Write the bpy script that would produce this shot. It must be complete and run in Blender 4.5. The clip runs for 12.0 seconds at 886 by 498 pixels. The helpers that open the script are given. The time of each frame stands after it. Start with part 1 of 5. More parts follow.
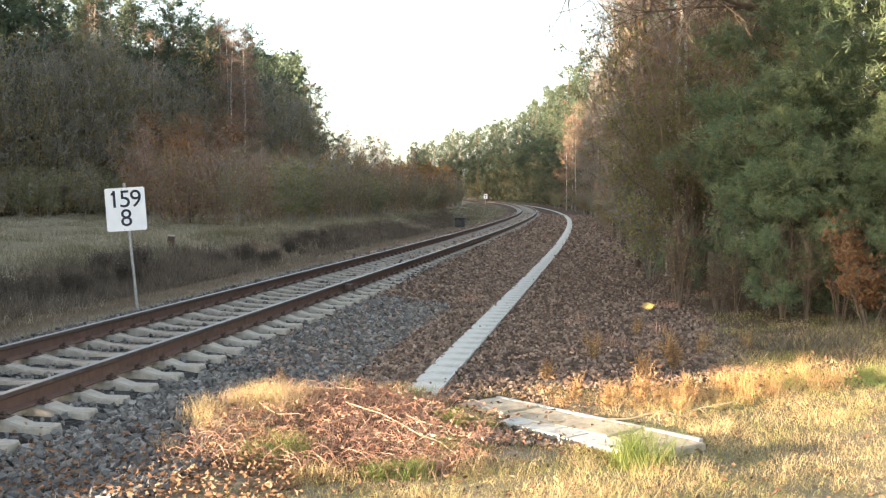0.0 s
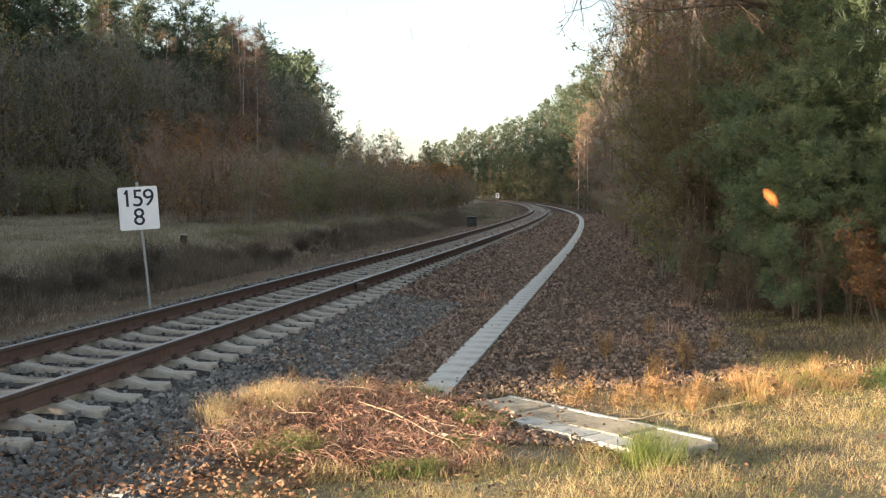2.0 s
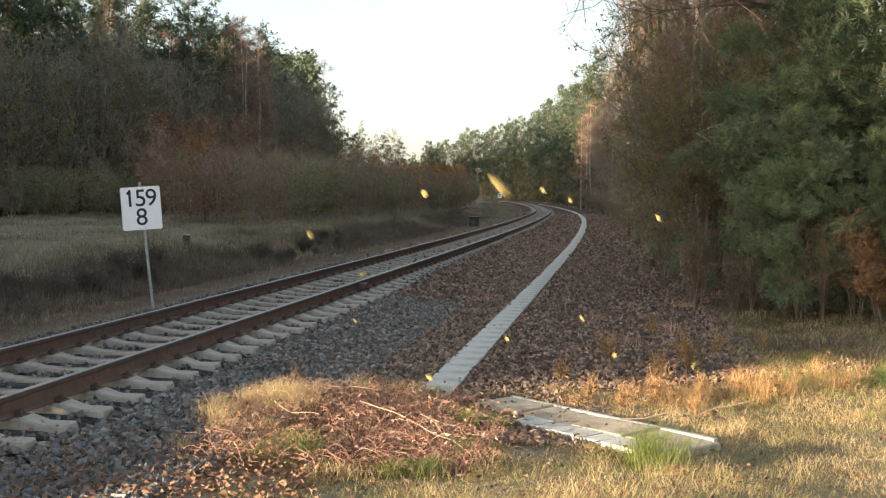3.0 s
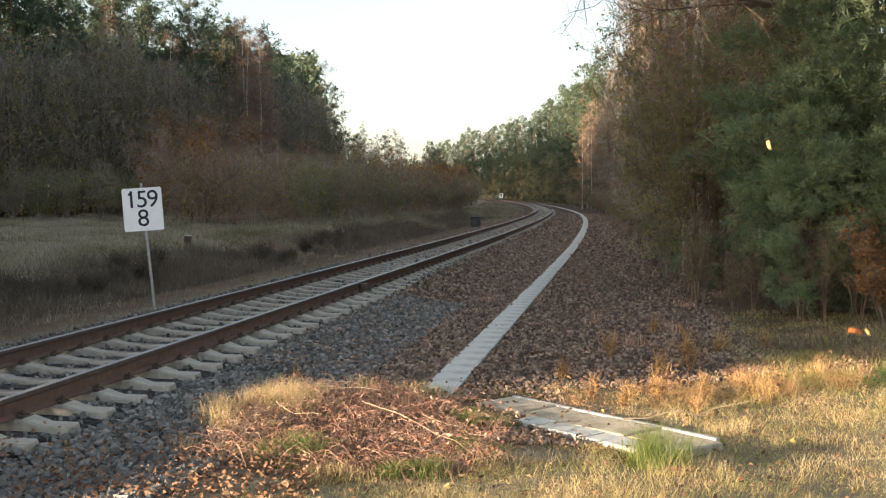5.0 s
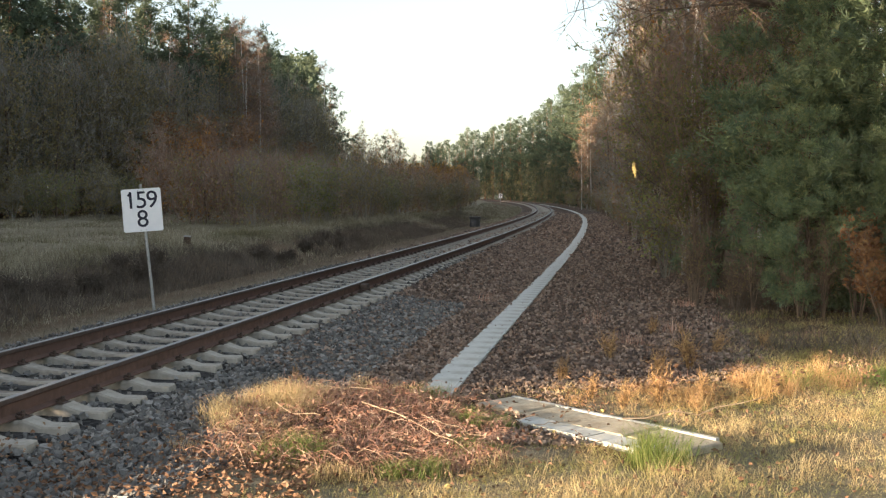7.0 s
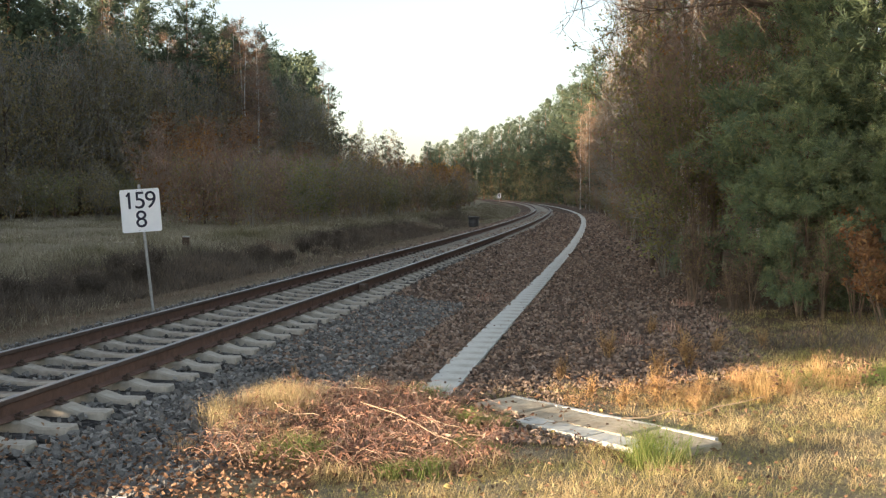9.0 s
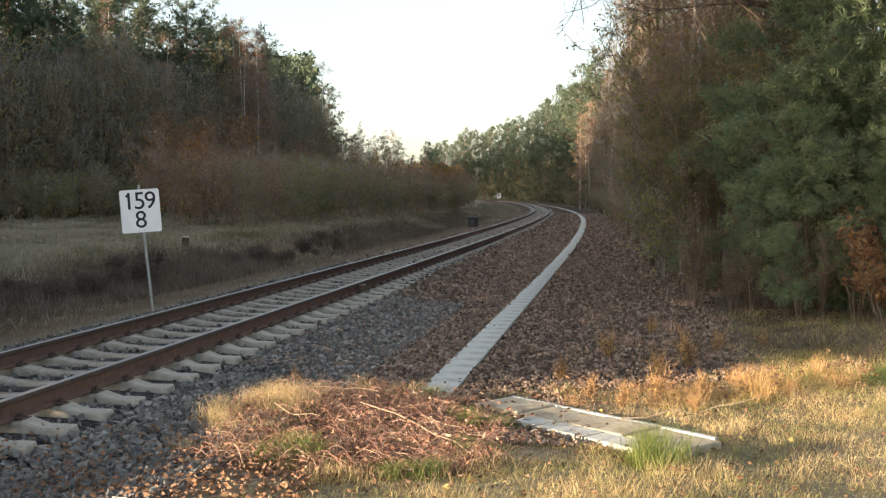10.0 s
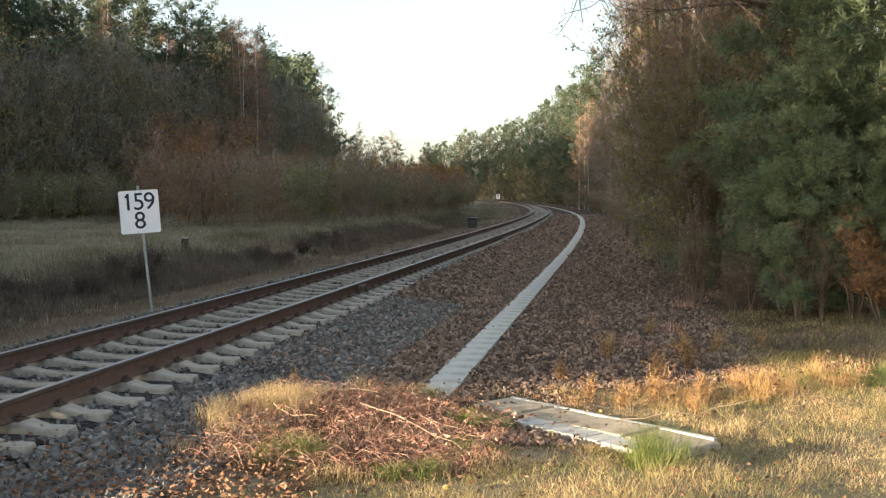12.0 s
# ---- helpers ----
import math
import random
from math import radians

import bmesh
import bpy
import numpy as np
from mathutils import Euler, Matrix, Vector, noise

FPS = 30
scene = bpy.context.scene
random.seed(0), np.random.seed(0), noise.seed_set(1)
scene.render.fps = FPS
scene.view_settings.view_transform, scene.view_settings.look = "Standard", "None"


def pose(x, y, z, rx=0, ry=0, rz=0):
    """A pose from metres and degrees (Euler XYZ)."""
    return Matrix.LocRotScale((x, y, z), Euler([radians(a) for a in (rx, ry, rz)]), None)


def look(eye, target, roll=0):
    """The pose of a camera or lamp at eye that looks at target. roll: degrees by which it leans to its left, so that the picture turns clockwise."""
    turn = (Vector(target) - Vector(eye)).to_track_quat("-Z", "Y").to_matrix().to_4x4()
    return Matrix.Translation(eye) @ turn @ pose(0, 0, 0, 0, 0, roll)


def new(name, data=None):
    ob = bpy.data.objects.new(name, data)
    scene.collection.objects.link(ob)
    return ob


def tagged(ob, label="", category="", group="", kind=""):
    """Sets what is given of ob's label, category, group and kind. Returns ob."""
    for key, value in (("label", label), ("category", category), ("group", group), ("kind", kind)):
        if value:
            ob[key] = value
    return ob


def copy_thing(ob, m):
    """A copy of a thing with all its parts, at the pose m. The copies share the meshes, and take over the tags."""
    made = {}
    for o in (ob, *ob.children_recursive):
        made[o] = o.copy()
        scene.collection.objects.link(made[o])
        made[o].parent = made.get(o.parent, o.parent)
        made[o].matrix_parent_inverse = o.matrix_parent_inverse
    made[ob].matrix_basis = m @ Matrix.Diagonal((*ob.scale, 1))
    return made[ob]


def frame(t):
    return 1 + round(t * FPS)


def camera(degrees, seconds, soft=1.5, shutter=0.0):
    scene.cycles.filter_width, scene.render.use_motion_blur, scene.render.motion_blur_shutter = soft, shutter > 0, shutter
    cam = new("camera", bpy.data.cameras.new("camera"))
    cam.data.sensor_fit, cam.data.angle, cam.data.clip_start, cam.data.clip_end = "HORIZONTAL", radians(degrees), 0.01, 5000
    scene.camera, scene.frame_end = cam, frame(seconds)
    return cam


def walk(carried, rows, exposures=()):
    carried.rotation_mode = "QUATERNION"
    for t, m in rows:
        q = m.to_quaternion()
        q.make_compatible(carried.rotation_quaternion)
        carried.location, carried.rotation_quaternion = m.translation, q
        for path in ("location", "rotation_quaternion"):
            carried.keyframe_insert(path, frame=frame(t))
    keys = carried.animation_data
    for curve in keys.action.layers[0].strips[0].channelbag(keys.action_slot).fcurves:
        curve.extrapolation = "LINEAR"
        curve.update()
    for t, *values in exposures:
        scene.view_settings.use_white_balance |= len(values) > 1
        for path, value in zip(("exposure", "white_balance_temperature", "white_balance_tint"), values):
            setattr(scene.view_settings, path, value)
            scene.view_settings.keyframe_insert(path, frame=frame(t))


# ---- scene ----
EXPO = 1.98
cam = camera(46.33, 12.0, soft=1.25, shutter=0.4)
EYE = (0.0, 0.0, 1.637)      # above the railhead, which is z = 0


def aim(yaw, down, roll):
    """A camera pose: yaw to the right, tilt down and roll, in degrees."""
    y, d = radians(yaw), radians(down)
    e = Vector(EYE)
    return look(e, e + Vector((math.sin(y) * math.cos(d), math.cos(y) * math.cos(d), -math.sin(d))), roll)


walk(cam, [(t, aim(a, b, c)) for t, a, b, c in (
    (0, 0.712, 3.019, 0.278), (0.5, 0.497, 3.041, 0.315), (1, 0.324, 3.044, 0.306), (1.5, 0.181, 3.056, 0.285),
    (2, 0.059, 3.070, 0.285), (2.5, -0.022, 3.070, 0.302), (3, -0.075, 3.069, 0.290), (5, -0.159, 3.059, 0.118),
    (5.5, -0.168, 3.056, 0.085), (6, -0.170, 3.048, 0.045), (6.5, -0.154, 3.044, 0.038), (7, -0.128, 3.043, 0.035),
    (9, -0.060, 3.042, -0.040), (9.5, -0.048, 3.039, -0.095), (10, -0.047, 3.037, -0.102), (10.5, -0.047, 3.025, -0.102),
    (11, -0.035, 2.998, -0.103), (11.5, -0.006, 2.992, -0.104), (12, 0.0, 2.992, -0.104))],
    exposures=((0, EXPO + 0.7), (0.5, EXPO + 0.3), (1.0, EXPO + 0.08), (1.6, EXPO), (12, EXPO)))

# ---- daylight: a low warm sun from behind, over the forest ----
SUN_AZ, SUN_EL = 62.0, 8.5      # the way that the light goes, right of +y; height over the horizon
world = bpy.data.worlds.new("sky")
scene.world = world
world.use_nodes = True
wn = world.node_tree.nodes
sky = wn.new("ShaderNodeTexSky")
sky.sky_type, sky.sun_disc = "NISHITA", False
sky.sun_elevation, sky.sun_rotation = radians(SUN_EL), radians(180 + SUN_AZ)
sky.air_density, sky.dust_density, sky.ozone_density = 1.0, 1.5, 1.0
wn["Background"].inputs[1].default_value = 0.12
pale = wn.new("ShaderNodeHueSaturation")      # thin high haze: the blue and the yellow of the sky are washed out
pale.inputs["Saturation"].default_value = 0.75
world.node_tree.links.new(sky.outputs[0], pale.inputs["Color"])
haze = wn.new("ShaderNodeMix")      # an even milky veil over the clear sky
haze.data_type = "RGBA"
haze.inputs[0].default_value, haze.inputs[7].default_value = 0.3, (2.0, 2.15, 2.35, 1)
world.node_tree.links.new(pale.outputs[0], haze.inputs[6])
world.node_tree.links.new(haze.outputs[2], wn["Background"].inputs[0])
sun = new("sun", bpy.data.lights.new("sun", "SUN"))
sun.data.energy, sun.data.angle, sun.data.color = 5.0, radians(0.6), (1.0, 0.79, 0.56)
sa, se = radians(SUN_AZ), radians(SUN_EL)
sun.matrix_world = look((0, 0, 40), (math.sin(sa) * math.cos(se), math.cos(sa) * math.cos(se), 40 - math.sin(se)))


# ---- materials ----
def material(name, rough=0.8, metal=0.0, spec=0.3):
    m = bpy.data.materials.new(name)
    m.use_nodes = True
    b = m.node_tree.nodes["Principled BSDF"]
    b.inputs["Roughness"].default_value, b.inputs["Metallic"].default_value = rough, metal
    b.inputs["Specular IOR Level"].default_value = spec
    return m, m.node_tree.nodes, m.node_tree.links, b


def noise_node(n, l, scale, detail=6.0, rough=0.6, coord="Object"):
    tc, t = n.new("ShaderNodeTexCoord"), n.new("ShaderNodeTexNoise")
    t.inputs["Scale"].default_value, t.inputs["Detail"].default_value, t.inputs["Roughness"].default_value = scale, detail, rough
    l.new(tc.outputs[coord], t.inputs["Vector"])
    return t


def ramp(n, l, fac, *stops):
    r = n.new("ShaderNodeValToRGB")
    e = r.color_ramp.elements
    while len(e) < len(stops):
        e.new(0.5)
    for i, (pos, col) in enumerate(stops):
        e[i].position, e[i].color = pos, (*col, 1)
    l.new(fac, r.inputs[0])
    return r.outputs[0]


def mix(n, l, fac, a, b, mode="MIX"):
    m = n.new("ShaderNodeMix")
    m.data_type, m.blend_type = "RGBA", mode
    for sock, val in ((m.inputs[0], fac), (m.inputs[6], a), (m.inputs[7], b)):
        if isinstance(val, bpy.types.NodeSocket):
            l.new(val, sock)
        elif isinstance(val, tuple):
            sock.default_value = (*val, 1)
        else:
            sock.default_value = val
    return m.outputs[2]


def bump(n, l, b, height, strength, dist):
    k = n.new("ShaderNodeBump")
    k.inputs["Strength"].default_value, k.inputs["Distance"].default_value = strength, dist
    l.new(height, k.inputs["Height"])
    l.new(k.outputs[0], b.inputs["Normal"])


def grain(name, dark, light, scale, rough=0.85, metal=0.0, rel=0.3, dist=0.01, stain=None, stain_scale=1.5):
    """A mottled surface: fine grain between two colours, and larger stains."""
    m, n, l, b = material(name, rough, metal)
    t = noise_node(n, l, scale)
    c = ramp(n, l, t.outputs[0], (0.3, dark), (0.7, light))
    if stain:
        t2 = noise_node(n, l, stain_scale, 4)
        f = ramp(n, l, t2.outputs[0], (0.48, (0, 0, 0)), (0.7, (1, 1, 1)))
        c = mix(n, l, f, c, stain)
    l.new(c, b.inputs["Base Color"])
    bump(n, l, b, t.outputs[0], rel, dist)
    return m


def foliage(name, cols, rough=0.7, through_light=0.25, spec=0.2):
    """Leaves, needles or blades: one colour of the row for each leaf, shifted a little from plant to plant."""
    m, n, l, b = material(name, rough, spec=spec)
    g, o = n.new("ShaderNodeNewGeometry"), n.new("ShaderNodeObjectInfo")
    stops = [(i / max(1, len(cols) - 1), c) for i, c in enumerate(cols)]
    c = ramp(n, l, g.outputs["Random Per Island"], *stops)
    t = noise_node(n, l, 0.8, 3)
    v = n.new("ShaderNodeMath")
    v.operation, v.inputs[1].default_value = "MULTIPLY_ADD", 0.5
    v.inputs[2].default_value = 0.75
    l.new(o.outputs["Random"], v.inputs[0])
    h = n.new("ShaderNodeHueSaturation")
    l.new(v.outputs[0], h.inputs["Value"])
    l.new(c, h.inputs["Color"])
    f = ramp(n, l, t.outputs[0], (0.3, (0.7, 0.7, 0.7)), (0.7, (1.15, 1.15, 1.15)))
    c2 = mix(n, l, 1.0, h.outputs[0], f, "MULTIPLY")
    l.new(c2, b.inputs["Base Color"])
    tr, ad = n.new("ShaderNodeBsdfTranslucent"), n.new("ShaderNodeMixShader")
    ad.inputs[0].default_value = through_light
    l.new(c2, tr.inputs[0])
    l.new(b.outputs[0], ad.inputs[1])
    l.new(tr.outputs[0], ad.inputs[2])
    l.new(ad.outputs[0], n["Material Output"].inputs[0])
    return m


M_NEEDLE = foliage("pine_needles", [(0.07, 0.098, 0.066), (0.106, 0.138, 0.088), (0.135, 0.165, 0.097), (0.083, 0.108, 0.08)], through_light=0.35)
M_NEEDLE_YOUNG = foliage("young_pine_needles", [(0.102, 0.144, 0.084), (0.156, 0.204, 0.108), (0.216, 0.252, 0.12), (0.12, 0.168, 0.114), (0.252, 0.264, 0.132)])
M_LEAF_ORANGE = foliage("orange_leaves", [(0.3, 0.13, 0.03), (0.4, 0.2, 0.05), (0.22, 0.09, 0.03), (0.35, 0.24, 0.06)], through_light=0.4)
M_LEAF_GOLD = foliage("golden_leaves", [(0.42, 0.2, 0.04), (0.46, 0.31, 0.08), (0.5, 0.22, 0.05), (0.36, 0.3, 0.08)], through_light=0.4)
M_LEAF_BROWN = foliage("brown_oak_leaves", [(0.27, 0.14, 0.065), (0.34, 0.19, 0.09), (0.2, 0.1, 0.05), (0.38, 0.23, 0.1)], through_light=0.3)
M_LEAF_OLIVE = foliage("olive_leaves", [(0.212, 0.192, 0.0991), (0.277, 0.238, 0.112), (0.356, 0.265, 0.118), (0.171, 0.171, 0.0926)], through_light=0.5)
M_LEAF_GREEN = foliage("yellow_green_leaves", [(0.18, 0.216, 0.078), (0.252, 0.264, 0.096), (0.336, 0.288, 0.108), (0.156, 0.192, 0.078), (0.36, 0.24, 0.096)], through_light=0.5)
M_TWIG = foliage("fine_brown_twigs", [(0.23, 0.16, 0.122), (0.31, 0.21, 0.16), (0.178, 0.131, 0.102)], through_light=0.0)
M_TWIG_GREY = foliage("fine_grey_twigs", [(0.24, 0.222, 0.186), (0.315, 0.285, 0.238), (0.18, 0.166, 0.14)], through_light=0.0)
M_STEM = foliage("dark_brown_stems", [(0.19, 0.14, 0.1), (0.26, 0.19, 0.14), (0.14, 0.108, 0.08)], through_light=0.0)
M_LITTER = foliage("fallen_leaves", [(0.15, 0.08, 0.048), (0.22, 0.13, 0.078), (0.11, 0.06, 0.038), (0.24, 0.16, 0.1), (0.18, 0.088, 0.05)], through_light=0.1)
M_DEADLEAF = foliage("curled_dry_leaves", [(0.33, 0.17, 0.11), (0.22, 0.11, 0.075), (0.46, 0.28, 0.19), (0.27, 0.13, 0.09), (0.66, 0.52, 0.38)], through_light=0.2)
M_DRY = foliage("dry_grass", [(0.48, 0.36, 0.2), (0.6, 0.48, 0.28), (0.38, 0.27, 0.14), (0.45, 0.4, 0.2), (0.52, 0.35, 0.19)], through_light=0.3)
M_FRESH = foliage("fresh_green_grass", [(0.16, 0.25, 0.06), (0.24, 0.32, 0.09), (0.34, 0.36, 0.12), (0.2, 0.26, 0.08)], through_light=0.3)
M_FIELD = foliage("pale_field_grass", [(0.2, 0.16, 0.122), (0.28, 0.226, 0.175), (0.16, 0.13, 0.097), (0.15, 0.13, 0.09)], through_light=0.2)
M_HEATH = foliage("dark_heather", [(0.095, 0.076, 0.06), (0.14, 0.112, 0.086), (0.075, 0.062, 0.048), (0.185, 0.148, 0.116)], through_light=0.1)
M_STALK = foliage("red_brown_stalks", [(0.4, 0.2, 0.145), (0.56, 0.33, 0.24), (0.26, 0.125, 0.09), (0.74, 0.54, 0.4)], through_light=0.1)
M_FALL_ORANGE = foliage("falling_orange_leaf", [(0.55, 0.18, 0.05), (0.55, 0.18, 0.05)], through_light=0.4)
M_FALL_PALE = foliage("falling_yellow_leaf", [(0.62, 0.5, 0.2), (0.62, 0.5, 0.2)], through_light=0.4)
M_BARK = grain("brown_bark", (0.07, 0.05, 0.035), (0.16, 0.11, 0.075), 6, rel=0.8, dist=0.03)
M_BARK_PINE = grain("reddish_pine_bark", (0.12, 0.06, 0.035), (0.25, 0.14, 0.08), 5, rel=0.8, dist=0.03)
M_BIRCH = grain("white_birch_bark", (0.34, 0.32, 0.29), (0.54, 0.52, 0.48), 9, stain=(0.08, 0.07, 0.06), stain_scale=3.0)
M_CONCRETE = grain("sleeper_concrete", (0.27, 0.242, 0.2), (0.385, 0.352, 0.3), 14, rel=0.3, dist=0.006, stain=(0.15, 0.123, 0.0968), stain_scale=2.2)
M_LID = grain("trough_lid_concrete", (0.43, 0.42, 0.38), (0.58, 0.57, 0.52), 22, rel=0.25, dist=0.004, stain=(0.34, 0.32, 0.27), stain_scale=2.5)
M_LID_OLD = grain("weathered_lid_concrete", (0.34, 0.285, 0.205), (0.5, 0.43, 0.32), 18, rel=0.4, dist=0.006, stain=(0.22, 0.18, 0.125), stain_scale=4.0)
M_RUST = grain("rusty_rail_steel", (0.082, 0.047, 0.036), (0.155, 0.09, 0.067), 10, rough=0.8, metal=0.0, rel=0.3, dist=0.004, stain=(0.12, 0.07, 0.055))
M_POLISH = grain("worn_rail_top", (0.2, 0.19, 0.185), (0.34, 0.33, 0.32), 30, rough=0.5, metal=1.0, rel=0.02, dist=0.001)
M_HEADSIDE = grain("dark_rail_head_side", (0.05, 0.036, 0.03), (0.1, 0.067, 0.054), 12, rough=0.6, rel=0.2, dist=0.003)
M_CLIP = grain("dark_clip_steel", (0.05, 0.035, 0.03), (0.11, 0.075, 0.055), 20, rough=0.7)
M_ZINC = grain("galvanised_steel", (0.3, 0.3, 0.3), (0.46, 0.46, 0.46), 25, rough=0.5, metal=0.6, rel=0.1, dist=0.002)
M_PLATE = grain("white_sign_enamel", (0.74, 0.76, 0.8), (0.82, 0.83, 0.86), 5, rough=0.4, rel=0.03, dist=0.002)
M_INK = grain("dark_blue_sign_paint", (0.012, 0.013, 0.03), (0.022, 0.022, 0.045), 8, rough=0.45, rel=0.03, dist=0.001)
M_POST = grain("old_dark_wood", (0.05, 0.035, 0.025), (0.12, 0.08, 0.055), 12, rel=0.6, dist=0.01)
M_POSTTOP = grain("weathered_post_top", (0.3, 0.29, 0.27), (0.45, 0.43, 0.4), 12)
M_STICK = grain("pale_dead_wood", (0.28, 0.2, 0.13), (0.45, 0.34, 0.24), 14, rel=0.4, dist=0.004)
M_BIN = grain("dark_plastic", (0.035, 0.033, 0.032), (0.06, 0.057, 0.054), 6, rough=0.5)


def turf(name, green, straw, through_light=0.3, scale=1.6):
    """Grass blades that go over in drifts from green to straw, with gap shade and sunlit tufts put into the colour."""
    m, n, l, b = material(name, 0.75, spec=0.15)
    g = n.new("ShaderNodeNewGeometry")
    rnd = g.outputs["Random Per Island"]
    ca = ramp(n, l, rnd, *[(i / (len(green) - 1), c) for i, c in enumerate(green)])
    cb = ramp(n, l, rnd, *[(i / (len(straw) - 1), c) for i, c in enumerate(straw)])
    big, tuft = noise_node(n, l, scale, 4), noise_node(n, l, 9, 3)
    c = mix(n, l, ramp(n, l, big.outputs[0], (0.4, (0, 0, 0)), (0.6, (1, 1, 1))), ca, cb)
    # contrast of shaded gaps and sunny tips, multiplied into the blade colour
    c = mix(n, l, 1.0, c, ramp(n, l, tuft.outputs[0], (0.32, (0.4, 0.37, 0.32)), (0.68, (1.4, 1.4, 1.35))), "MULTIPLY")
    l.new(c, b.inputs["Base Color"])
    tr, ad = n.new("ShaderNodeBsdfTranslucent"), n.new("ShaderNodeMixShader")
    ad.inputs[0].default_value = through_light
    l.new(c, tr.inputs[0])
    l.new(b.outputs[0], ad.inputs[1])
    l.new(tr.outputs[0], ad.inputs[2])
    l.new(ad.outputs[0], n["Material Output"].inputs[0])
    return m


M_MEADOW = turf("meadow_grass", [(0.2, 0.25, 0.07), (0.34, 0.34, 0.11), (0.44, 0.4, 0.16), (0.26, 0.2, 0.1)], [(0.56, 0.44, 0.22), (0.72, 0.59, 0.34), (0.42, 0.28, 0.14), (0.62, 0.48, 0.24)])
M_STRAW = turf("dry_orange_grass", [(0.5, 0.33, 0.15), (0.62, 0.44, 0.22), (0.4, 0.22, 0.1)], [(0.38, 0.21, 0.11), (0.52, 0.31, 0.17), (0.28, 0.14, 0.075), (0.6, 0.43, 0.25)])
M_BANK = turf("bank_grass", [(0.15, 0.145, 0.075), (0.21, 0.19, 0.11), (0.12, 0.1, 0.06)], [(0.38, 0.345, 0.265), (0.5, 0.45, 0.36), (0.29, 0.25, 0.185)], 0.2, 0.35)


def stone_material(name, cols):
    m, n, l, b = material(name, 0.9)
    g = n.new("ShaderNodeNewGeometry")
    c = ramp(n, l, g.outputs["Random Per Island"], *[(i / (len(cols) - 1), k) for i, k in enumerate(cols)])
    t = noise_node(n, l, 40, 4)
    f = ramp(n, l, t.outputs[0], (0.3, (0.7, 0.7, 0.7)), (0.75, (1.2, 1.2, 1.2)))
    l.new(mix(n, l, 1.0, c, f, "MULTIPLY"), b.inputs["Base Color"])
    bump(n, l, b, t.outputs[0], 0.4, 0.006)
    return m


M_STONE = stone_material("grey_ballast_stone", [(0.05, 0.048, 0.046), (0.17, 0.164, 0.155), (0.08, 0.076, 0.072), (0.29, 0.278, 0.258), (0.11, 0.097, 0.084)])
M_STONE_BROWN = stone_material("brown_stained_stone", [(0.11, 0.078, 0.06), (0.25, 0.172, 0.127), (0.065, 0.05, 0.041), (0.36, 0.27, 0.21), (0.2, 0.125, 0.085)])


def ground_material():
    """One sheet: stones, leaf-strewn gravel, field grass and forest soil, by how the place is laid out."""
    m, n, l, b = material("ground_cover", 0.95, spec=0.1)
    fine, mid = noise_node(n, l, 14, 8, 0.7), noise_node(n, l, 1.1, 5)
    vor = n.new("ShaderNodeTexVoronoi")
    vor.inputs["Scale"].default_value = 17
    tc = n.new("ShaderNodeTexCoord")
    l.new(tc.outputs["Object"], vor.inputs["Vector"])
    # kept darker than the loose stones: shade of their gaps is in the colour
    grey = ramp(n, l, vor.outputs["Color"], (0.2, (0.03, 0.03, 0.03)), (0.8, (0.08, 0.077, 0.075)))
    brown = ramp(n, l, vor.outputs["Color"], (0.2, (0.06, 0.042, 0.032)), (0.8, (0.15, 0.105, 0.08)))
    soil = ramp(n, l, fine.outputs[0], (0.3, (0.12, 0.102, 0.07)), (0.7, (0.28, 0.245, 0.17)))
    wood = ramp(n, l, fine.outputs[0], (0.3, (0.06, 0.04, 0.025)), (0.7, (0.15, 0.095, 0.055)))
    at = {}
    for k in ("grey", "brown", "wood"):
        a = n.new("ShaderNodeAttribute")
        a.attribute_name = k
        at[k] = a.outputs["Fac"]
    c = mix(n, l, at["wood"], soil, wood)
    c = mix(n, l, at["brown"], c, brown)
    c = mix(n, l, at["grey"], c, grey)
    patch = ramp(n, l, mid.outputs[0], (0.3, (0.75, 0.72, 0.7)), (0.7, (1.15, 1.15, 1.15)))
    l.new(mix(n, l, 1.0, c, patch, "MULTIPLY"), b.inputs["Base Color"])
    rough_part = n.new("ShaderNodeMath")
    rough_part.operation = "MULTIPLY"
    l.new(vor.outputs["Distance"], rough_part.inputs[0])
    l.new(at["brown"], rough_part.inputs[1])
    both = n.new("ShaderNodeMath")
    both.operation = "ADD"
    l.new(rough_part.outputs[0], both.inputs[0])
    l.new(fine.outputs[0], both.inputs[1])
    bump(n, l, b, both.outputs[0], 0.8, 0.03)
    return m


M_GROUND = ground_material()

# ---- the line of the track: way along it, heading and curvature ----
KS = np.array([-80, -5, 20, 45, 70, 95, 120, 150, 190, 240, 480.0])
KV = np.array([-0.0012, -0.0017, -0.00006, -0.0008, -0.0007, -0.0014, -0.00115, -0.0006, -0.00065, -0.0012, -0.0016])
LS = np.arange(-80, 480.1, 0.25)
_k = np.interp(LS, KS, KV)
LH = np.concatenate([[0], np.cumsum((_k[1:] + _k[:-1]) * 0.125)])
LH += 0.18474 - np.interp(0, LS, LH)
LX, LY = np.cumsum(np.sin(LH)) * 0.25, np.cumsum(np.cos(LH)) * 0.25
LX += -5.772 - np.interp(0, LS, LX)
LY -= np.interp(0, LS, LY)


def on_line(s, off):
    """World x, y of places off metres to the right of the track at s metres along it, and the heading."""
    h = np.interp(s, LS, LH)
    return np.interp(s, LS, LX) + off * np.cos(h), np.interp(s, LS, LY) - off * np.sin(h), h


